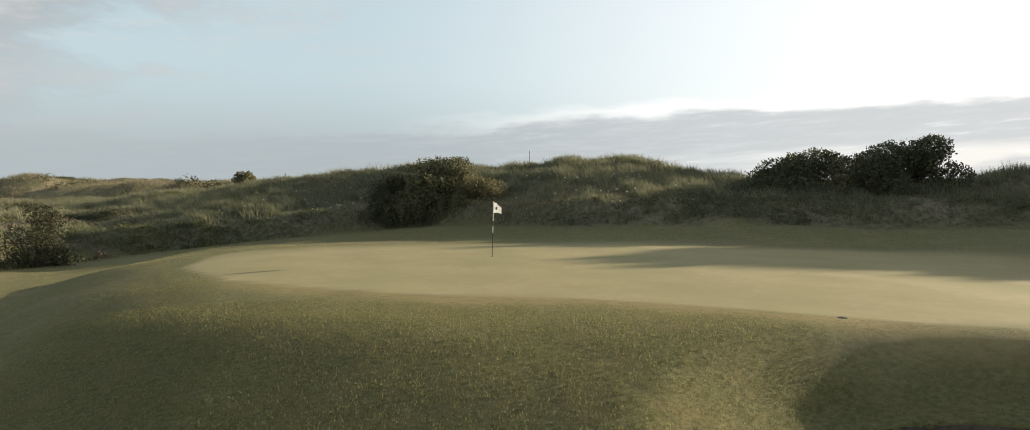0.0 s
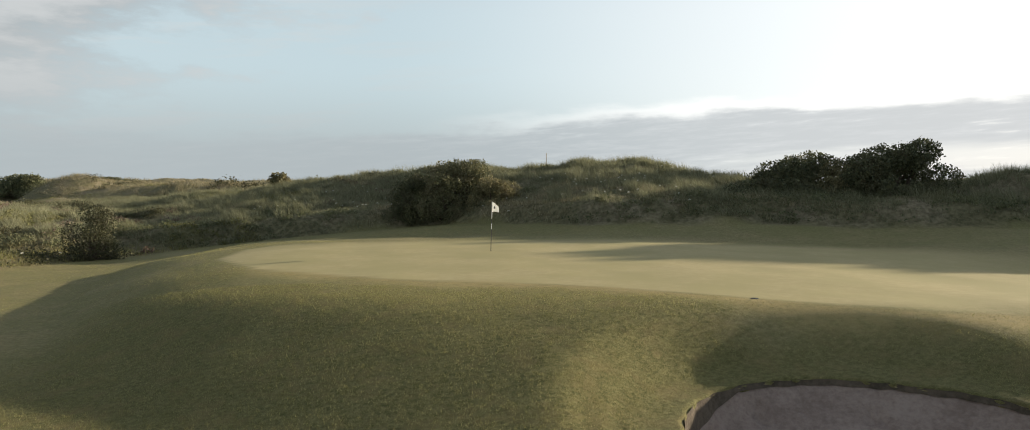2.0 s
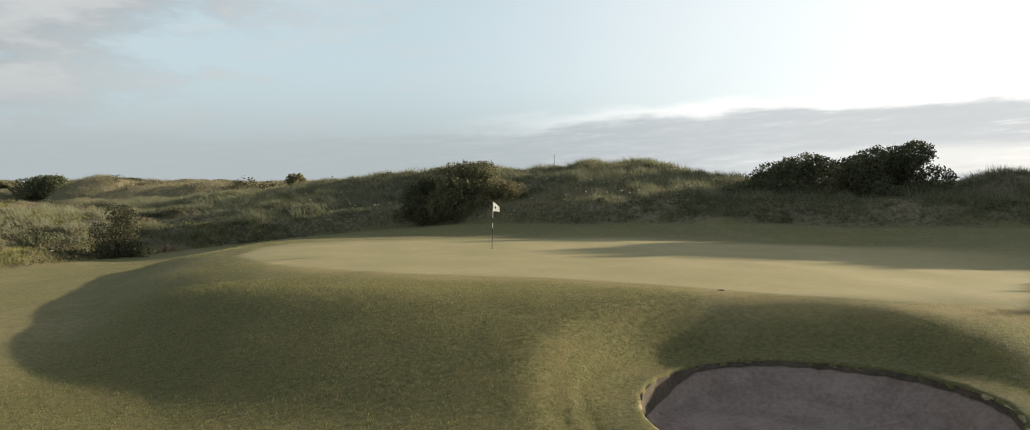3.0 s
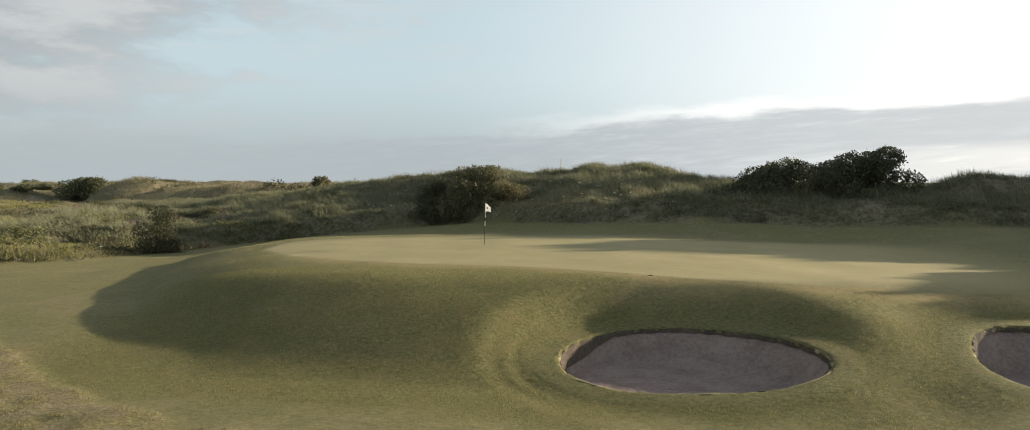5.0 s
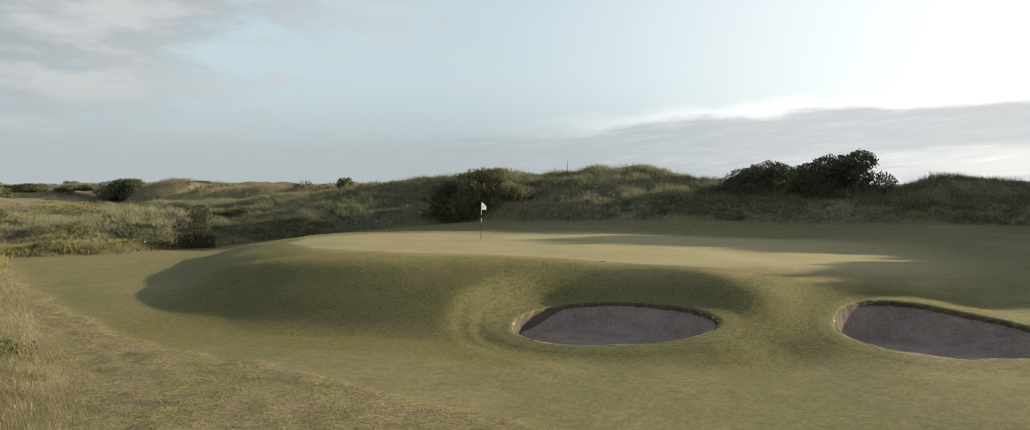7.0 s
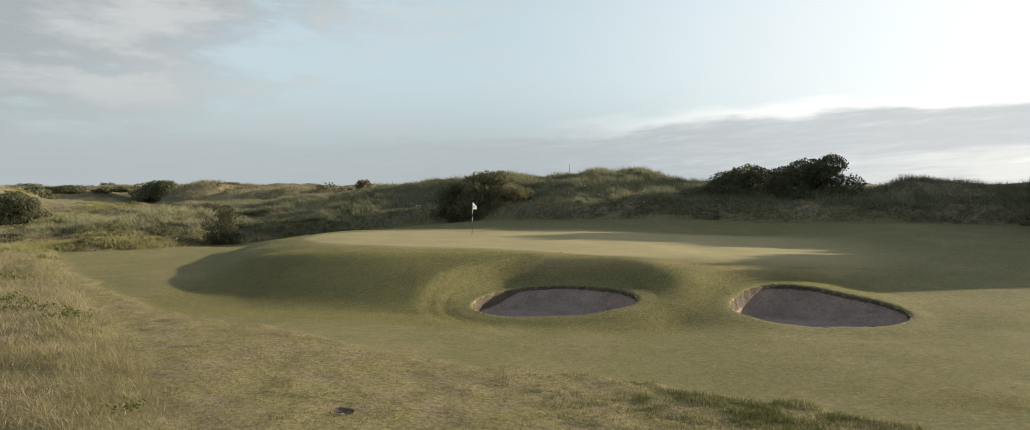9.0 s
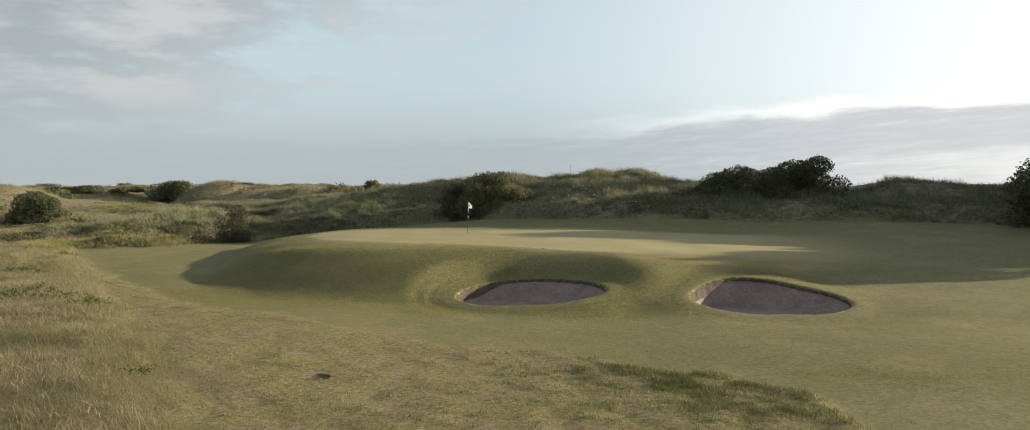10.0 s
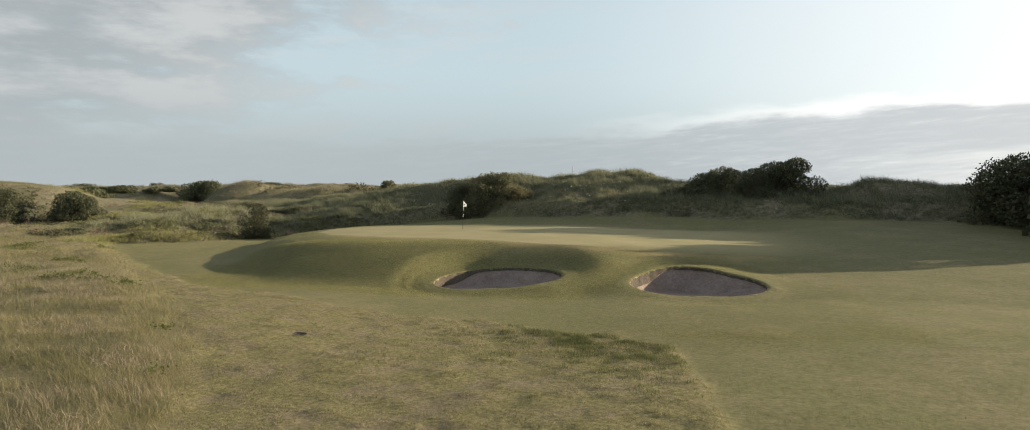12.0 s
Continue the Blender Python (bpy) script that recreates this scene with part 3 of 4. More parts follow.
# ---------------------------------------------------------------- bunkers
def build_bunker(k):
    cx, cy, turn = BUNKERS[k]
    thing = new("bunker")
    tagged(thing, "oval sand bunker with grey-brown sand and cut turf rim", "bunker", group="greenside bunkers")
    wall = (0.6, 0.4)[k]
    n = 240
    a = np.linspace(0, 2 * np.pi, n, endpoint=False)
    r = bunker_radius(k, a)
    tr = radians(turn)

    def at(reach):
        return cx + reach * np.cos(a + tr), cy + reach * np.sin(a + tr)
    rx, ry = at(r)
    west = sstep(0.6, 0.95, -np.cos(a + tr))
    rim = land(rx, ry)
    low = rim.min() - 0.36
    # sand: flat floor that sweeps up to the back face, trodden and raked
    rings = []
    for f in np.concatenate([np.linspace(0, 0.5, 9), np.linspace(0.53, 1.0, 30)]):
        x, y = at(r * f)
        start = np.interp(np.sin(a + tr), [-1, -0.4, 0.3], [0.86, 0.82, 0.5])
        start = np.maximum(start, np.interp(np.cos(a + tr), [-1, -0.7, -0.2], [0.93, 0.84, 0.5]))
        steep = np.clip((f - start) / (1 - start), 0, 1) ** 1.25
        trod = np.clip(lattice(x, y, 0.42, 36) + 0.4 * lattice(x, y, 0.2, 37) - 0.2, 0, 1)
        z = low + (rim - 0.1 - wall * west * (rim - 0.1 - low) - low) * steep + 0.02 * lattice(x, y, 0.9, 31)
        z = z - 0.2 * trod * sstep(0.05, 0.4, steep) * (1 - sstep(0.9, 1.0, f)) - 0.02 * trod + 0.012 * lattice(x, y, 0.14, 32)
        rings.append(np.stack([x, y, z], 1))
    co = np.concatenate(rings)
    m = len(rings)
    i = np.arange(n)
    faces = np.concatenate([np.stack([j * n + i, j * n + (i + 1) % n, (j + 1) * n + (i + 1) % n, (j + 1) * n + i], 1) for j in range(m - 1)])
    part("sand", mesh_of("sand", co, faces), SAND, thing, "raked grey-brown sand")
    # turf collar: from the sand's edge up over the lip and out on to the grass
    rings = []
    for out, up in ((-0.02, -0.2), (-0.03, -0.1), (-0.04, -0.03), (0.0, 0.015), (0.06, 0.03), (0.2, 0.03), (0.45, 0.022), (0.7, 0.012), (0.95, -0.02)):
        x, y = at(r + out + 0.02 * np.sin(a * 37) * (out < 0.1))
        rings.append(np.stack([x, y, land(x, y) + up + (0.012 * lattice(x, y, 0.15, 33) if out < 0.3 else 0)], 1))
    co = np.concatenate(rings)
    m = len(rings)
    faces = np.concatenate([np.stack([j * n + i, j * n + (i + 1) % n, (j + 1) * n + (i + 1) % n, (j + 1) * n + i], 1) for j in range(m - 1)])
    me = mesh_of("turf_lip", co, faces[:, ::-1])
    for nm, fn in (("green", green_weight), ("rough", rough_weight), ("wild", wild_weight), ("collar", collar_weight), ("ring", mower_ring)):
        attribute(me, nm, fn(co[:, 0], co[:, 1]) * 0)
    attribute(me, "face", face_weight(co[:, 0], co[:, 1]))
    part("turf_lip", me, TURF, thing, "cut turf rim")
    # dry edge where the turf is cut, sunlit tone put into its colour, and bare soil under the lip
    near = sstep(0.35, -0.25, np.sin(a)) * (0.75 + 0.25 * np.sin(a * 7))
    rings = []
    for out, up in ((-0.03, -0.05), (-0.04, 0.0), (-0.01, 0.034), (0.03, 0.038), (0.055, 0.03)):
        x, y = at(r + out * (1 + 0.3 * np.sin(a * 23) + 0.2 * np.sin(a * 41)))
        rings.append(np.stack([x, y, land(x, y) + up - 0.06 * (1 - near) + 0.01 * lattice(x, y, 0.2, 34)], 1))
    co = np.concatenate(rings)
    faces = np.concatenate([np.stack([j * n + i, j * n + (i + 1) % n, (j + 1) * n + (i + 1) % n, (j + 1) * n + i], 1) for j in range(4)])
    part("pale_edge", mesh_of("pale_edge", co, faces[:, ::-1]), PALE_TURF, thing, "pale edge of cut turf, dry and with sunlit tone in its colour")
    rings = []
    # on the west dark soil reaches down the wall, in place of shade on sand
    for out, up in ((-0.075, -0.13), (-0.06, -0.07), (-0.05, -0.012)):
        x, y = at(r + out + 0.015 * np.sin(a * 29) - 0.06 * west * (up < -0.1))
        rings.append(np.stack([x, y, land(x, y) + up - wall * west * (rim - low) * (up < -0.1) + 0.02 * lattice(x, y, 0.2, 35)], 1))
    co = np.concatenate(rings)
    faces = np.concatenate([np.stack([j * n + i, j * n + (i + 1) % n, (j + 1) * n + (i + 1) % n, (j + 1) * n + i], 1) for j in range(2)])
    part("cut_face", mesh_of("cut_face", co, faces[:, ::-1]), EARTH, thing, "bare soil and grass roots under the lip, deeper on the west in place of shade")
    return thing


for k in range(len(BUNKERS)):
    build_bunker(k)


# ---------------------------------------------------------------- bushes
rng = np.random.default_rng(4)


def limb(bm, a, b, ra, rb, sides=7):
    a, b = Vector(a), Vector(b)
    q = (b - a).to_track_quat("Z", "Y")
    rows = []
    for p, r in ((a, ra), (b, rb)):
        rows.append([bm.verts.new(p + q @ Vector((math.cos(t) * r, math.sin(t) * r, 0))) for t in [2 * math.pi * s / sides for s in range(sides)]])
    for s in range(sides):
        bm.faces.new((rows[0][s], rows[0][(s + 1) % sides], rows[1][(s + 1) % sides], rows[1][s]))


def bush(x, y, wide, top, lean=0.0, leaves=9000, leaf=0.17, label="", deep=None, mat=None, name="hawthorn_bush", category="bush", bare=0.0, ground_z=None, sweep=0.0, boughs=64):
    """A wind-shaped bush that ends at the height top: several stems, and a crown of small leaves in clumps."""
    rng = np.random.default_rng(int(abs(x) * 131 + abs(y) * 17))
    ground_z = float(land(x, y)) - 0.1 if ground_z is None else ground_z
    high = top - ground_z
    thing = new(name)
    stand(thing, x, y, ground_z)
    tagged(thing, label, category, group="bushes on the links")
    deep = deep or wide * 0.8
    bm = bmesh.new()
    lobes = []
    for i in range(boughs):
        a = rng.uniform(0, 2 * np.pi)
        t = (bare + (0.82 - bare) * (i % 13) / 12) if i else 0.84
        reach = (1 - max(0, t - 0.15) ** 2) ** 0.5 * math.sqrt(rng.uniform(0.0, 1)) * (0.92 if t < 0.5 else 0.92 - 0.9 * (t - 0.5))
        s = rng.uniform(0.14, 0.24) * (34 / boughs) ** 0.42
        px, py, pz = reach * math.cos(a) * wide / 2, reach * math.sin(a) * deep / 2, high * t
        pz *= float(np.interp(px / wide, [-0.5, 0.2, 0.5], [1 - sweep, 1, 1 - 0.3 * sweep]))
        px += sweep * 0.2 * wide * (t - 0.35)
        low = float(np.interp(px / wide, [-0.5, 0.2, 0.5], [1 - sweep, 1, 1 - 0.3 * sweep]))
        lobes.append((px + lean * pz, py, pz, s * wide, s * deep, min(s * high * 1.15 * low, high - pz)))
    stems = [(rng.normal(0, wide * 0.05), rng.normal(0, deep * 0.05)) for _ in range(3)]
    for i, (px, py, pz, *_r) in enumerate(lobes):
        sx, sy = stems[i % 3]
        mid = (0.5 * (sx + px), 0.5 * (sy + py), 0.45 * pz)
        limb(bm, (sx, sy, -0.1), mid, 0.02 * high + 0.02, 0.012 * high + 0.01)
        limb(bm, mid, (px, py, pz * float(np.interp(px / wide, [-0.6, 0.25, 0.6], [1 - 0.7 * sweep, 1, 1 - 0.2 * sweep]))), 0.012 * high + 0.01, 0.012)
    part("trunk", bm, BARK, thing, "grey-brown stems")
    lob = np.array(lobes)
    vol = lob[:, 3] * lob[:, 4]
    which = rng.choice(len(lob), leaves, p=vol / vol.sum())
    d = rng.normal(size=(leaves, 3))
    d /= np.linalg.norm(d, axis=1)[:, None]
    rad = rng.uniform(0.25, 1.0, leaves) ** 0.35
    c = lob[which, :3] + d * lob[which, 3:] * rad[:, None]
    # clumps: leaves drawn towards twig ends, so gaps open between
    count = 1400
    twigs = lob[rng.integers(0, len(lob), count), :]
    td = rng.normal(size=(count, 3))
    td /= np.linalg.norm(td, axis=1)[:, None]
    tip = twigs[:, :3] + td * twigs[:, 3:] * rng.uniform(0.85, 1.05, count)[:, None]
    pick = rng.integers(0, count, leaves)
    near = rng.uniform(0, 1, leaves) < 0.4
    c[near] = tip[pick[near]] + rng.normal(size=(near.sum(), 3)) * 0.014 * (wide + deep + high) / 3
    c[:, 2] *= np.interp(c[:, 0] / wide, [-0.6, 0.25, 0.6], [1 - 0.7 * sweep, 1, 1 - 0.2 * sweep])
    c[:, 2] = np.where(c[:, 2] < 0.05, rng.uniform(0.0, 0.5, leaves), c[:, 2])
    u = rng.normal(size=(leaves, 3))
    u /= np.linalg.norm(u, axis=1)[:, None]
    v = np.cross(u, rng.normal(size=(leaves, 3)))
    v /= np.linalg.norm(v, axis=1)[:, None]
    s = leaf * rng.uniform(0.6, 1.3, leaves)[:, None]
    quad = np.stack([c - u * s * 0.6, c + v * s * 0.34, c + u * s * 0.6, c - v * s * 0.34], 1).reshape(-1, 3)
    faces = np.arange(leaves * 4).reshape(-1, 4)
    part("crown", mesh_of("crown", quad, faces, False, True), mat or LEAF, thing, "dense dark green leaves")
    return thing


bush(-5.1, 50.6, 6.8, 7.65, 0.03, 43000, 0.13, "large rounded dark hawthorn bush at the foot of the dune", ground_z=2.5, mat=HAW)
bush(-8.0, 50.2, 4.8, 6.45, 0.02, 30000, 0.115, "dark rounded shoulder bush beside the large hawthorn", ground_z=2.5)
# sunward side of the same bush: its olive leaf colour holds the sunlight
bush(-2.4, 49.6, 5.0, 6.25, 0.03, 34000, 0.11, "olive-leaved sunward side of the large hawthorn, sunlight put into the leaf colour", mat=OLIVE, ground_z=2.5)
bush(23.3, 45.6, 8.0, 8.6, 0.08, 54000, 0.135, "tall wind-swept hawthorn bush on the dune bank", ground_z=3.9, sweep=0.12, boughs=84)
bush(17.5, 47.5, 8.6, 8.05, 0.08, 48000, 0.135, "dark spreading hawthorn bush on the dune bank", ground_z=3.9, sweep=0.3)
bush(20.4, 46.0, 4.8, 7.35, 0.05, 16000, 0.12, "small olive bush between two hawthorns", mat=OLIVE, ground_z=3.9)
bush(-23.2, 34.3, 2.7, 4.4, 0.0, 9000, 0.10, "small airy dark bush in the long grass", deep=2.4, boughs=22, mat=DARK_LEAF)
bush(42.0, 37.6, 11.0, 8.3, 0.0, 40000, 0.18, "big dark bush at the foot of the dune")
# two unseen bushes, put in only for the shade right of the green
bush(45.6, 29.3, 12.5, 9.6, 0.0, 9000, 0.72, "big dark bush out of view, put in to cast shade by the second bunker")
bush(50.0, 36.4, 8.0, 9.2, 0.0, 9000, 0.51, "broad dark bush out of view, put in to cast shade on the green")
# unseen trees, placed and sized so that their shadows fall on the green
bush(54.6, 51.6, 11.0, 15.3, 0.0, 9000, 1.10, "tall dark tree out of view, put in to cast shade on the green", name="tree", category="tree", bare=0.05)
bush(56.8, 47.9, 7.5, 14.5, 0.0, 9000, 1.10, "tall dark tree out of view, put in to cast shade on the green", name="tree", category="tree", bare=0.05)
bush(57.9, 45.2, 7.5, 13.7, 0.0, 9000, 1.10, "tall dark tree out of view, put in to cast shade on the green", name="tree", category="tree", bare=0.05)
bush(59.1, 42.2, 8.0, 12.0, 0.0, 9000, 1.10, "tall dark tree out of view, put in to cast shade on the green", name="tree", category="tree", bare=0.05)
bush(60.0, 60.0, 6.5, 16.8, 0.0, 9000, 0.73, "tall dark tree out of view, put in to cast shade on the green", name="tree", category="tree", bare=0.05)
bush(58.0, 55.4, 8.5, 15.6, 0.0, 9000, 0.88, "tall dark tree out of view, put in to cast shade on the green", name="tree", category="tree", bare=0.05)
bush(58.7, 63.0, 12.0, 17.5, 0.0, 9000, 0.88, "tall dark tree out of view, put in to cast shade on the green", name="tree", category="tree", bare=0.05)
bush(61.0, 75.8, 8.5, 21.5, 0.0, 9000, 0.88, "tall dark tree out of view, put in to cast shade on the green", name="tree", category="tree", bare=0.05)
bush(-57.2, 48.2, 6.2, 5.5, 0.0, 24000, 0.14, "rounded dark bush in the long grass")
bush(-65.8, 46.0, 7.2, 6.1, 0.0, 24000, 0.14, "rounded dark bush in the long grass")
bush(-41.0, 32.0, 1.8, 2.0, 0.0, 4000, 0.12, "low dark scrub in the long grass")
bush(-102, 131, 14.0, 8.8, 0.0, 18000, 0.3, "broad dark bush on the far links", deep=10, ground_z=4.2, mat=SCRUB)
for bx, by, bw, bt in ((-150, 175, 9, 8.5), (-170, 160, 8, 8.0), (-120, 190, 10, 9.5), (-195, 190, 12, 9.5), (-90, 170, 6, 8.0), (-178, 205, 8, 10.0)):
    bush(bx, by, bw, bt, 0.0, 9000, 0.25, "low dark bush on the far dunes")
for bx, by, bw, bt, bz in ((-111, 106, 4.3, 7.1, 5.6), (-113, 112, 4.8, 7.1, 5.6), (-104, 107, 5.3, 7.3, 5.7), (-112, 126, 4.3, 7.2, 6.0), (-113, 132, 4.0, 7.4, 6.1), (-80, 74, 5.5, 6.1, 4.6), (-75, 65, 4.3, 5.8, 4.6)):
    bush(bx, by, bw, bt, 0.0, 5000, 0.28, "low domed dark scrub on the far dunes", ground_z=bz, mat=SCRUB, boughs=24)
bush(-122, 120, 5.0, 5.6, 0.0, 9000, 0.2, "small dark bush on the far links")
bush(-25.0, 68.0, 2.6, 7.2, 0.0, 5000, 0.16, "low dark bush on the dune crest", mat=OLIVE)


# ---------------------------------------------------------------- flag
def lathe(bm, rings, sides=16, cx=0.0, cy=0.0):
    rows = [[bm.verts.new((cx + r * math.cos(2 * math.pi * s / sides), cy + r * math.sin(2 * math.pi * s / sides), z)) for s in range(sides)] for r, z in rings]
    for a, b in zip(rows, rows[1:]):
        for s in range(sides):
            bm.faces.new((a[s], a[(s + 1) % sides], b[(s + 1) % sides], b[s]))
    bm.faces.new(rows[0][::-1])
    bm.faces.new(rows[-1])


def build_flag(x, y):
    thing = new("golf_flag")
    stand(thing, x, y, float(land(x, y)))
    thing.rotation_euler = (0, radians(1.5), 0)
    tagged(thing, "white golf flag on a black and white banded pole", "flag")
    bm = bmesh.new()
    lathe(bm, [(0.012, 0.0), (0.012, 2.14), (0.009, 2.17)])
    part("pole", bm, WHITE, thing)
    bm = bmesh.new()
    lathe(bm, [(0.058, -0.03), (0.058, 0.004), (0.052, 0.004), (0.052, -0.02)], 20)
    part("hole_cup", bm, BLACK, thing, "dark hole cup")
    for z0, z1 in ((0.0, 0.95), (1.2, 1.42)):
        bm = bmesh.new()
        lathe(bm, [(0.0145, z0), (0.0145, z1)])
        part("band", bm, BLACK, thing, "black band")
    bm = bmesh.new()
    grid = []
    for i in range(15):
        u = i / 14
        col = []
        for j in range(9):
            v = j / 8
            wob = 0.035 * math.sin(u * 7 + v) * u
            col.append(bm.verts.new((0.012 + u * 0.29 + 0.6 * wob, -0.22 * u + 0.8 * wob, 2.14 - v * (0.44 - 0.2 * u) - 0.2 * u ** 1.6)))
        grid.append(col)
    for a, b in zip(grid, grid[1:]):
        for j in range(8):
            bm.faces.new((a[j], b[j], b[j + 1], a[j + 1]))
    bmesh.ops.solidify(bm, geom=bm.faces[:], thickness=0.003)
    cloth = part("flag_cloth", bm, WHITE, thing, "white cloth flag")
    bm = bmesh.new()
    lathe(bm, [(0.055, -0.012), (0.055, 0.012)], 24)
    bmesh.ops.transform(bm, verts=bm.verts, matrix=Matrix.Translation((0.13, -0.095, 1.905)) @ Matrix.Rotation(radians(-37), 4, "Z") @ Matrix.Rotation(radians(90), 4, "X"))
    part("emblem", bm, EMBLEM, cloth, "dark round emblem")
    return thing


build_flag(-0.7, 27.75)


# ---------------------------------------------------------------- grasses
def blades(name, px, py, pz, height, width, spread, per, mat, label, lean=(0.0, 0.0), simple=False, loose=0.45):
    """Tufts of thin bent blades: one object of stuff."""
    n = len(px)
    k = n * per
    bx = np.repeat(px, per) + rng.normal(0, 1, k) * np.repeat(spread, per) * 0.35
    by = np.repeat(py, per) + rng.normal(0, 1, k) * np.repeat(spread, per) * 0.35
    bz = np.repeat(pz, per)
    h = np.repeat(height, per) * rng.uniform(0.5, 1.15, k)
    a = rng.uniform(0, 2 * np.pi, k)
    bend = np.abs(rng.normal(0.0, loose, k)) * h
    ox, oy = np.cos(a) * bend + lean[0] * h, np.sin(a) * bend + lean[1] * h
    b = rng.uniform(0, 2 * np.pi, k)
    w = np.repeat(width, per) * rng.uniform(0.6, 1.3, k)
    wx, wy = np.cos(b) * w / 2, np.sin(b) * w / 2
    base_l = np.stack([bx - wx, by - wy, bz], 1)
    base_r = np.stack([bx + wx, by + wy, bz], 1)
    mid = np.stack([bx + ox * 0.35, by + oy * 0.35, bz + h * 0.62], 1)
    side = np.stack([wx, wy, np.zeros(k)], 1) * 0.8
    tip = np.stack([bx + ox, by + oy, bz + h * 0.95], 1)
    co = np.stack([base_l, base_r, mid + side, mid - side, tip], 1).reshape(-1, 3)
    s = np.arange(k) * 5
    tri = np.concatenate([np.stack([s, s + 1, s + 2], 1), np.stack([s, s + 2, s + 3], 1), np.stack([s + 3, s + 2, s + 4], 1)])
    if simple:
        co = np.stack([base_l, base_r, tip], 1).reshape(-1, 3)
        tri = np.arange(k * 3).reshape(-1, 3)
    ob = part(name, mesh_of(name, co, tri, False), mat)
    return tagged(ob, label, "grass", kind="stuff")


def leafy(name, px, py, pz, radius, per, leaf, mat, label):
    """Clumps of small leaves close to the ground: one object of stuff."""
    k = len(px) * per
    d = rng.normal(size=(k, 3))
    d /= np.linalg.norm(d, axis=1)[:, None]
    d[:, 2] = np.abs(d[:, 2])
    r = np.repeat(radius * rng.uniform(0.5, 1.4, len(px)), per) * rng.uniform(0.5, 1, k)
    c = np.stack([np.repeat(px, per), np.repeat(py, per), np.repeat(pz, per)], 1) + d * r[:, None] * np.array([1.2, 1.2, 1.0])
    u = rng.normal(size=(k, 3))
    u /= np.linalg.norm(u, axis=1)[:, None]
    v = np.cross(u, rng.normal(size=(k, 3)))
    v /= np.linalg.norm(v, axis=1)[:, None]
    s = leaf * rng.uniform(0.6, 1.3, k)[:, None]
    co = np.stack([c - u * s * 0.6, c + v * s * 0.34, c + u * s * 0.6, c - v * s * 0.34], 1).reshape(-1, 3)
    ob = part(name, mesh_of(name, co, np.arange(k * 4).reshape(-1, 4), False), mat)
    return tagged(ob, label, "scrub", kind="stuff")


def scatter(n, x0, x1, y0, y1):
    return rng.uniform(x0, x1, n), rng.uniform(y0, y1, n)


px, py = scatter(46000, -50, 62, 36, 86)
keep = (py > foot(px) + 0.3) & (py < crest_line(px) + 5) & (rng.uniform(0, 1, len(px)) < 1 - 0.25 * sstep(14, 30, px))
px, py = px[keep], py[keep]
patch = lattice(px, py, 5.0, 45) + 0.6 * lattice(px, py, 2.0, 46)
crest = gauss(py - crest_line(px), 0 * py, 0, 0, 5, 1)
hump = lattice(px, py, 2.3, 41) + 0.5 * lattice(px, py, 1.1, 43)
size = np.clip(0.36 + 0.2 * hump + 0.18 * crest, 0.15, 0.85)
# besides dry patches, two clumps put the dune's sunlit patch into blade colour
dry = patch + 1.0 * gauss(px, py, 4.5, 46, 6, 2.5) + 0.8 * gauss(px, py, 5, 53, 7, 4) - 0.5 * crest > 0.62
for name, mat, sel, label in (("marram_grass", MARRAM, ~dry, "green marram grass tufts on the dunes"), ("straw_marram_grass", MEADOW, dry, "straw-coloured marram grass tufts, dry patches and the sunlit patch of the dunes")):
    blades(name, px[sel], py[sel], land(px[sel], py[sel]) - 0.03, size[sel], np.full(sel.sum(), 0.034), size[sel] * 0.9 + 0.1, 12, mat, label, lean=(-0.25, -0.1), simple=True, loose=0.7)

px, py = scatter(5200, -46, 60, 37, 78)
keep = (py > foot(px) + 2.5) & (py < crest_line(px) + 3) & (lattice(px, py, 6.0, 94) + 0.5 * lattice(px, py, 2.0, 95) - 3.0 * gauss(px, py, -5.2, 48.8, 4.2, 2.5) > -0.25)
px, py = px[keep], py[keep]
blades("marram_tussocks", px, py, land(px, py) - 0.05, rng.uniform(0.5, 0.95, len(px)), np.full(len(px), 0.04), rng.uniform(0.5, 1.0, len(px)), 60, MARRAM, "tall tussocks of marram grass on the dunes", lean=(-0.3, -0.1), simple=True, loose=0.55)

# tussocks and dark scrub on the far dunes
px, py = scatter(26000, -160, -24, 78, 170)
keep = (land(px, py) > 4.6 + 0.8 * lattice(px, py, 11.0, 36)) & (wild_weight(px, py) > 0.5) & (py > crest_line(px) + 4)
px, py = px[keep], py[keep]
pale = lattice(px, py, 14.0, 37) + 0.6 * lattice(px, py, 5.0, 38) > -0.15
size = np.clip(0.45 + 0.3 * lattice(px, py, 4.0, 39), 0.2, 0.9)
for name, mat, sel, label in (("far_dry_grass", MEADOW, pale, "pale straw grass on the far dunes"), ("far_green_grass", MARRAM, ~pale, "green marram grass on the far dunes")):
    blades(name, px[sel], py[sel], land(px[sel], py[sel]) - 0.05, size[sel], np.full(sel.sum(), 0.07), np.full(sel.sum(), 1.3), 9, mat, label, simple=True, loose=0.8)
px, py = scatter(26000, -340, -20, 165, 340)
keep = (lattice(px, py, 17.0, 87) + 0.6 * lattice(px, py, 6.0, 88) > -0.3)
px, py = px[keep], py[keep]
size = np.clip(0.7 + 0.5 * lattice(px, py, 8.0, 89), 0.3, 1.4)
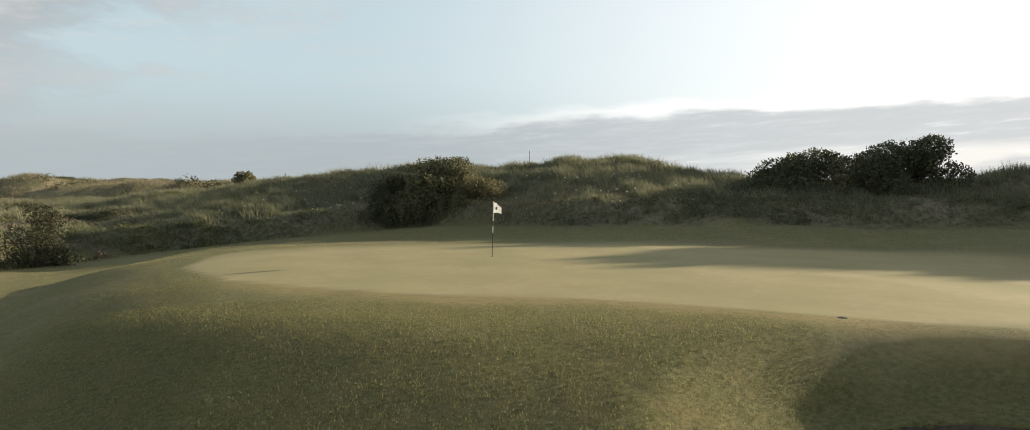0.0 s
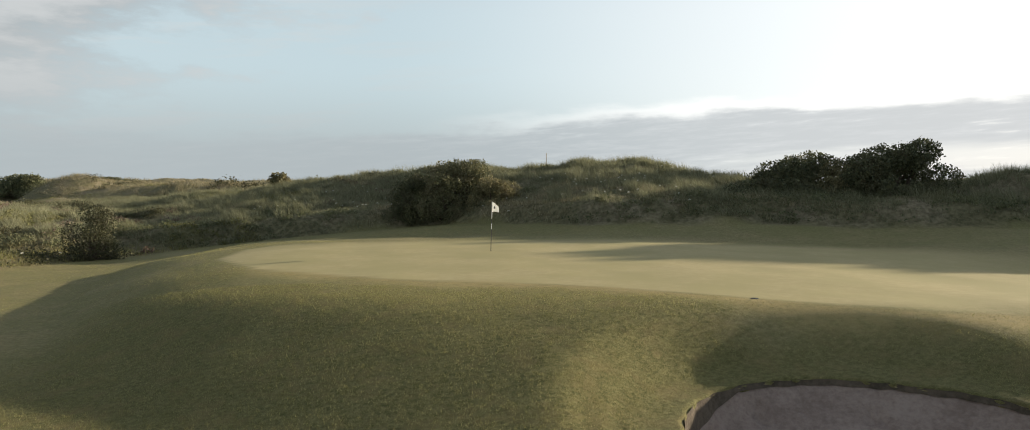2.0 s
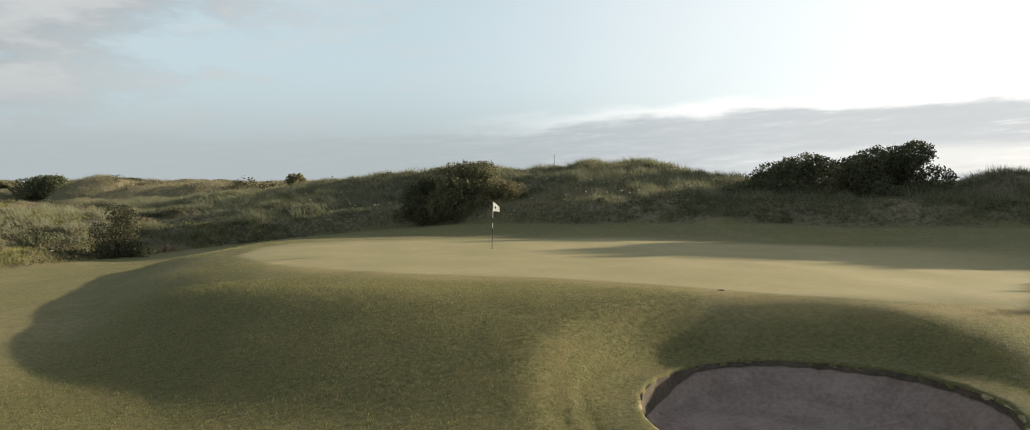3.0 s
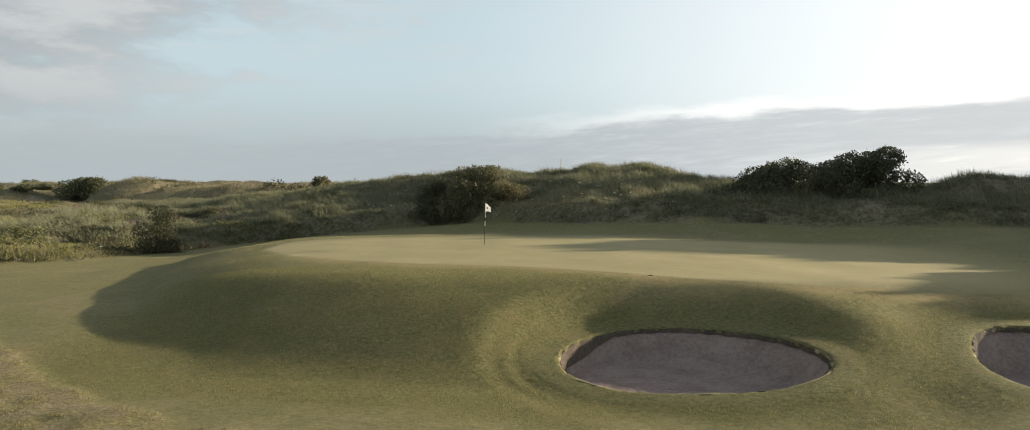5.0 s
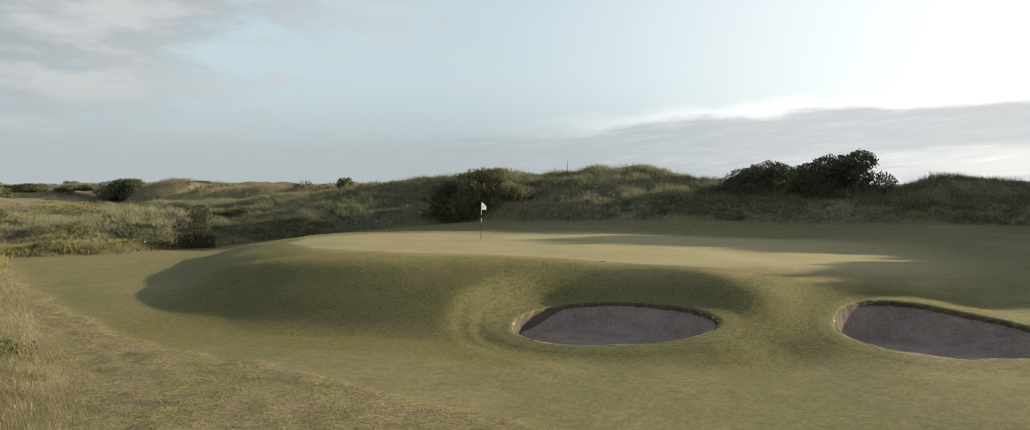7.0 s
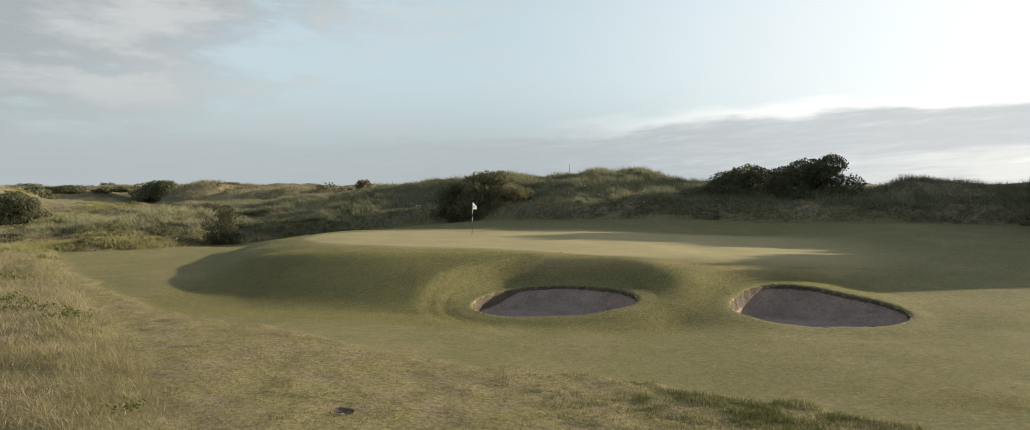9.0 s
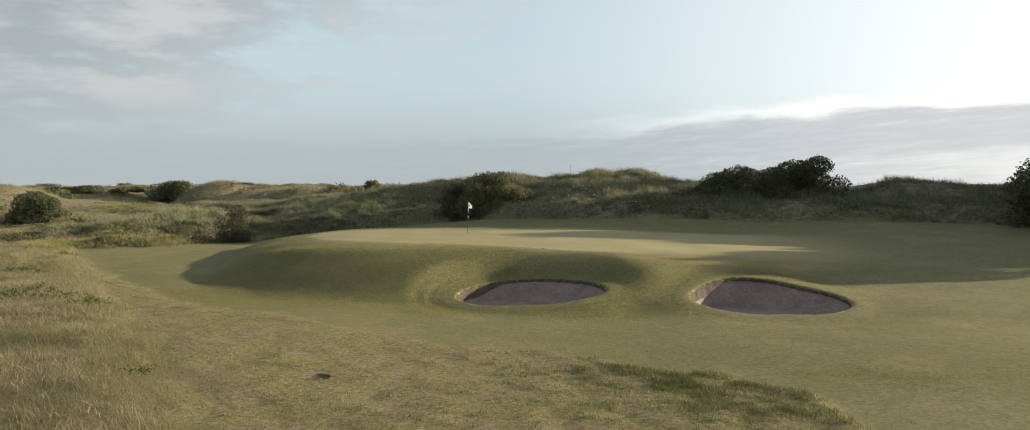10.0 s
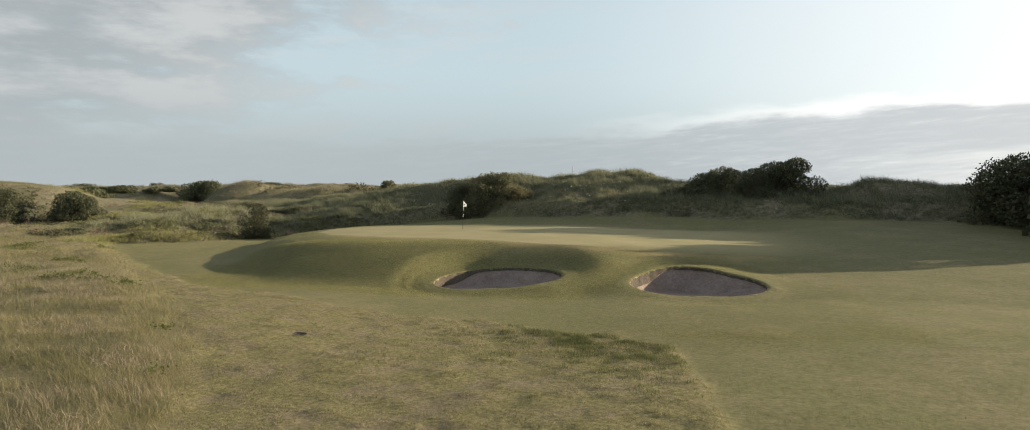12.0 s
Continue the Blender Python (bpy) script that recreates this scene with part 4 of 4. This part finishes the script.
blades("distant_grass", px, py, land(px, py) - 0.1, size, np.full(len(px), 0.2), np.full(len(px), 2.0), 5, MEADOW, "pale tussocks on the distant dunes", simple=True, loose=0.7)
px, py = scatter(9000, -165, -24, 70, 180)
keep = (py > crest_line(px) + 3) & (wild_weight(px, py) > 0.5) & (lattice(px, py, 10.0, 66) + 0.7 * lattice(px, py, 4.0, 67) > 0.55)
px, py = px[keep], py[keep]
leafy("far_scrub", px, py, land(px, py), 0.9, 30, 0.24, THICKET, "dark low scrub on the far dunes")

# low scrub in clumps on the dunes
px, py = scatter(14000, -48, 62, 36, 80)
toe = np.exp(-((py - foot(px) - 1.6) / 1.3) ** 2)
# thinned round (5, 47) to keep the painted sunlit patch light
keep = (py > foot(px) + 0.2) & (py < crest_line(px)) & (lattice(px, py, 3.5, 47) + 0.5 * lattice(px, py, 1.2, 48) + 1.0 * toe - 0.9 * gauss(px, py, 5, 47, 7, 3) > 0.42)
px, py = px[keep], py[keep]
leafy("dune_scrub", px, py, land(px, py), 0.46, 36, 0.11, SCRUB, "dark low bramble scrub on the dune foot")

# wild bank beside the camera's way
px, py = scatter(120000, -60, 16, -24, 45)
keep = (wild_weight(px, py) > 0.45) & (px < bank_edge(py) + 1.5) & (rng.uniform(0, 1, len(px)) < np.exp(-np.hypot(px - 8, py + 14) / 26))
px, py = px[keep], py[keep]
size = np.clip(0.26 + 0.12 * lattice(px, py, 3.0, 42) + 0.1 * lattice(px, py, 1.1, 49), 0.1, 0.6)
straw = lattice(px, py, 3.0, 50) + 0.6 * lattice(px, py, 1.2, 51) + 0.5 * lattice(px, py, 0.4, 52) > 0.12
for name, mat, sel, label in (("long_grass", LONG, straw, "tall straw-coloured seeding grass on the bank"), ("green_long_grass", ROUGH, ~straw, "tall green grass on the bank")):
    blades(name, px[sel], py[sel], land(px[sel], py[sel]) - 0.02, size[sel], np.full(sel.sum(), 0.008), np.full(sel.sum(), 0.5), 22, mat, label, lean=(-0.15, -0.05), simple=True, loose=1.1)

px, py = scatter(26000, -40, 16, -24, 30)
keep = (wild_weight(px, py) > 0.6) & (px < bank_edge(py) + 0.6) & (lattice(px, py, 2.6, 56) + 0.5 * lattice(px, py, 0.9, 57) > 0.15) & (rng.uniform(0, 1, len(px)) < np.exp(-np.hypot(px - 8, py + 14) / 24))
px, py = px[keep], py[keep]
size = np.clip(0.31 + 0.12 * lattice(px, py, 1.5, 58), 0.15, 0.5)
blades("seeding_grass", px, py, land(px, py), size, np.full(len(px), 0.006), np.full(len(px), 0.5), 9, SEED, "pale pinkish seed heads above the long grass", lean=(-0.35, -0.15), loose=0.8)

px, py = scatter(42000, -62, 4, -6, 40)
keep = (wild_weight(px, py) > 0.5) & (px < bank_edge(py) + 0.8) & (np.hypot(px - 8, py + 14) > 17) & (lattice(px, py, 1.3, 76) > -0.55)
px, py = px[keep], py[keep]
size = np.clip(0.28 + 0.16 * lattice(px, py, 3.5, 77) + 0.12 * lattice(px, py, 1.2, 78), 0.08, 0.65)
straw = lattice(px, py, 4.0, 79) + 0.7 * lattice(px, py, 1.5, 80) > -0.25
for name, mat, sel, label in (("bank_grass", MEADOW, straw, "pale straw grass on the rising bank"), ("green_bank_grass", ROUGH, ~straw, "green grass clumps on the rising bank")):
    blades(name, px[sel], py[sel], land(px[sel], py[sel]) - 0.02, size[sel], np.full(sel.sum(), 0.018), np.full(sel.sum(), 0.6), 9, mat, label, lean=(-0.15, -0.05), simple=True, loose=1.0)
px, py = scatter(9000, -48, -20, 24, 42)
keep = (wild_weight(px, py) > 0.5) & (px < -26.5) & (bank_edge(py) - px < 5) & (lattice(px, py, 2.0, 81) > -0.35)
px, py = px[keep], py[keep]
size = np.clip(0.4 + 0.25 * lattice(px, py, 2.0, 82), 0.15, 0.7)
blades("tall_green_grass", px, py, land(px, py) - 0.03, size, np.full(len(px), 0.03), np.full(len(px), 0.7), 12, LUSH, "tall yellow-green grass along the fairway edge", simple=True, loose=0.6)

# bleached stems lying in the long grass
px, py = scatter(5200, -16, 9, -20, 2)
keep = (wild_weight(px, py) > 0.7) & (px < bank_edge(py) - 1.0) & (lattice(px, py, 1.6, 85) + 0.5 * lattice(px, py, 0.6, 86) > 0.25)
px, py = px[keep], py[keep]
blades("fallen_stems", px, py, land(px, py) + 0.1, np.full(len(px), 0.16), np.full(len(px), 0.011), np.full(len(px), 0.5), 9, SEED, "bleached stems lying in the long grass", loose=2.6)

# wild valley beyond the bank
px, py = scatter(60000, -130, -18, 24, 150)
keep = (wild_weight(px, py) > 0.5) & ((py < foot(px) + 1) | (px < -48)) & (rng.uniform(0, 1, len(px)) < np.exp(-(np.hypot(px + 20, py - 30) / 50)))
px, py = px[keep], py[keep]
size = np.clip(0.3 + 0.15 * lattice(px, py, 6.0, 52) + 0.1 * lattice(px, py, 2.0, 55), 0.1, 0.6)
straw = lattice(px, py, 9.0, 53) + 0.5 * lattice(px, py, 3.0, 54) > 0.0
for name, mat, sel, label in (("valley_grass", MEADOW, straw, "straw-coloured long grass in the hollow"), ("green_valley_grass", LUSH, ~straw, "yellow-green long grass in the hollow")):
    blades(name, px[sel], py[sel], land(px[sel], py[sel]) - 0.03, size[sel], np.full(sel.sum(), 0.03), np.full(sel.sum(), 0.9), 12, mat, label, simple=True, loose=0.8)

# bracken, heather and dark scrub in the hollow
px, py = scatter(17000, -80, -12, 28, 80)
wild = (wild_weight(px, py) > 0.5) & (rng.uniform(0, 1, len(px)) < np.exp(-np.hypot(px + 34, py - 42) / 40))
kind = hollow_kind(px, py)
for name, mat, sel, label in (("bracken", BRACKEN, wild & (kind > 0.62), "yellow-green bracken in the hollow"), ("hollow_scrub", THICKET, wild & (kind < -0.62), "dark low scrub in the hollow"), ("heather", HEATHER, wild & (np.abs(kind + 0.3) < 0.04), "brown heather in the hollow")):
    leafy(name, px[sel], py[sel], land(px[sel], py[sel]), 0.42, 40, 0.12, mat, label)

# longer mown rough before the fairway
px, py = scatter(150000, -24, 18, -22, 14)
keep = (rough_weight(px, py) > 0.35) & (wild_weight(px, py) < 0.6)
px, py = px[keep], py[keep]
tall = lattice(px * 0.6, py, 0.3, 61) + 0.6 * lattice(px, py, 0.16, 62)
size = np.clip(0.038 + 0.03 * tall + 0.05 * gauss(px, py, 14.5, -4.2, 2.5, 1.5, -12), 0.02, 0.2)
blades("rough_grass", px, py, land(px, py) - 0.01, size, np.full(len(px), 0.015), np.full(len(px), 0.14), 5, ROUGH, "short rough grass beside the fairway", simple=True)

# lush tufts along the corner of the rough
px, py = scatter(16000, 7, 20, -13, -1)
keep = (rough_weight(px, py) > 0.5) & (rng.uniform(0, 1, len(px)) < gauss(px, py, 14.6, -4.1, 2.4, 1.1, -14) + 0.3 * gauss(px, py, 14.2, -6.2, 2.6, 2.2) * (lattice(px, py, 1.1, 68) > 0)) & (lattice(px, py, 0.8, 64) > -0.3)
px, py = px[keep], py[keep]
blades("lush_tufts", px, py, land(px, py) - 0.01, 0.10 + 0.05 * lattice(px, py, 0.7, 65), np.full(len(px), 0.012), np.full(len(px), 0.22), 14, LUSHER, "thick green tufts along the edge of the rough", simple=True)

# short turf on the bank of the green and the fairway
px, py = scatter(170000, -14, 24, -3, 17)
clear_of = np.minimum(bunker_distance(0, px, py), bunker_distance(1, px, py))
keep = (clear_of > 0.1) & (green_weight(px, py) < 0.2) & (rough_weight(px, py) < 0.5) & (wild_weight(px, py) < 0.5) & (rng.uniform(0, 1, len(px)) < 0.35 + 0.65 * face_weight(px, py))
px, py = px[keep], py[keep]
size = np.clip(0.022 + 0.026 * face_weight(px, py) + 0.01 * lattice(px, py, 0.5, 63), 0.01, 0.06)
blades("mown_grass", px, py, land(px, py) - 0.005, size, np.full(len(px), 0.0095), np.full(len(px), 0.22), 5, SHORT, "mown grass on the bank of the green", simple=True)

px, py = scatter(55000, -30, -8, 0, 34)
keep = (green_weight(px, py) < 0.2) & (rough_weight(px, py) < 0.5) & (wild_weight(px, py) < 0.5) & ((px < -14) | (py > 17))
px, py = px[keep], py[keep]
size = np.clip(0.03 + 0.015 * lattice(px, py, 0.8, 75), 0.015, 0.06)
blades("fairway_grass", px, py, land(px, py) - 0.005, size, np.full(len(px), 0.012), np.full(len(px), 0.3), 4, SHORT, "short shaggy grass beside the green", simple=True)


px, py = scatter(42000, 14, 40, -24, 8)
keep = (bunker_distance(1, px, py) > 0.1) & (rough_weight(px, py) < 0.5) & (lattice(px * 0.6, py, 0.7, 91) + 0.5 * lattice(px, py, 2.6, 92) > -0.2)
px, py = px[keep], py[keep]
size = np.clip(0.026 + 0.014 * lattice(px, py, 0.6, 93), 0.012, 0.05)
blades("fairway_tufts", px, py, land(px, py) - 0.005, size, np.full(len(px), 0.01), np.full(len(px), 0.22), 5, SHORT, "short uneven grass of the fairway", simple=True)


# white umbels by the bush and on the dune, dark weeds on the bank
fx, fy = scatter(900, -52, 16, 30, 58)
near = gauss(fx, fy, -21, 33.8, 3.2, 1.2) + 0.55 * gauss(fx, fy, 6, 49, 6, 4) + 0.4 * gauss(fx, fy, -14, 52, 4, 4) + 0.9 * gauss(fx, fy, -47.5, 51.5, 1.2, 0.7)
keep = (wild_weight(fx, fy) > 0.5) & (rng.uniform(0, 1, len(fx)) < near * 1.6)
fx, fy = fx[keep], fy[keep]
leafy("white_umbels", fx, fy, land(fx, fy) + 0.45, 0.07, 14, 0.05, PETAL, "white umbel flowers in the long grass")
WEED_SPOTS = [(5.2, -11.8, 0.5), (7.7, -13.5, 0.5), (-9.9, 2.0, 1.3), (-32.0, 18.0, 2.2), (-25.0, 19.7, 1.8), (-7.9, 1.3, 1.0)]
wx, wy = scatter(9000, -34, 12, -20, 26)
keep = (wild_weight(wx, wy) > 0.6) & (wx < bank_edge(wy)) & (lattice(wx, wy, 2.4, 83) + 0.5 * lattice(wx, wy, 0.9, 84) + sum(1.3 * gauss(wx, wy, cx, cy, 1.1 * sz, 0.8 * sz) for cx, cy, sz in WEED_SPOTS) > 0.62)
wx, wy = wx[keep], wy[keep]
leafy("bank_weeds", wx, wy, land(wx, wy) + 0.1, 0.26, 26, 0.075, WEED, "dark green weeds among the long grass")


# ---------------------------------------------------------------- small things
def build_scrape(x, y):
    """A rabbit scrape: bare soil with a raised edge of turf behind."""
    thing = new("rabbit_scrape")
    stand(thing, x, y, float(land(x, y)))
    tagged(thing, "small oval scrape of bare dark soil in the rough", "scrape")
    bm = bmesh.new()
    rows = []
    for r, z in ((0.0, 0.012), (0.5, 0.012), (0.85, 0.03), (1.0, 0.075), (1.15, 0.08), (1.45, -0.03)):
        rows.append([bm.verts.new((0.24 * r * math.cos(t), 0.15 * r * math.sin(t), z * (1 if r < 0.8 else 0.55 + 0.45 * math.sin(t)) + 0.01 * math.sin(3 * t + r))) for t in [2 * math.pi * k / 20 for k in range(20)]])
    for a, b in zip(rows[:4], rows[1:4]):
        for k in range(20):
            bm.faces.new((a[k], a[(k + 1) % 20], b[(k + 1) % 20], b[k]))
    bmesh.ops.remove_doubles(bm, verts=bm.verts, dist=0.001)
    part("soil", bm, SOIL, thing, "bare dark soil")
    return thing


build_scrape(5.45, -6.2)


def build_sprinkler(x, y):
    thing = new("sprinkler_head")
    stand(thing, x, y, float(land(x, y)))
    tagged(thing, "round black sprinkler head set in the green", "sprinkler")
    bm = bmesh.new()
    lathe(bm, [(0.10, -0.02), (0.10, 0.006), (0.09, 0.012)], 24)
    part("cap", bm, BLACK, thing)
    bm = bmesh.new()
    lathe(bm, [(0.03, 0.011), (0.03, 0.018), (0.024, 0.02)], 16)
    part("nozzle", bm, BLACK, thing)
    return thing


build_sprinkler(6.84, 15.5)


def build_post(x, y):
    thing = new("marker_post")
    base = float(land(x, y)) - 0.1
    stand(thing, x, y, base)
    tagged(thing, "thin pale wooden marker post on the dune crest", "post")
    bm = bmesh.new()
    tall = 8.75 - base
    lathe(bm, [(0.042, 0.0), (0.038, tall - 0.05), (0.025, tall)], 10)
    part("shaft", bm, WOOD, thing)
    return thing


build_post(1.3, 64.5)
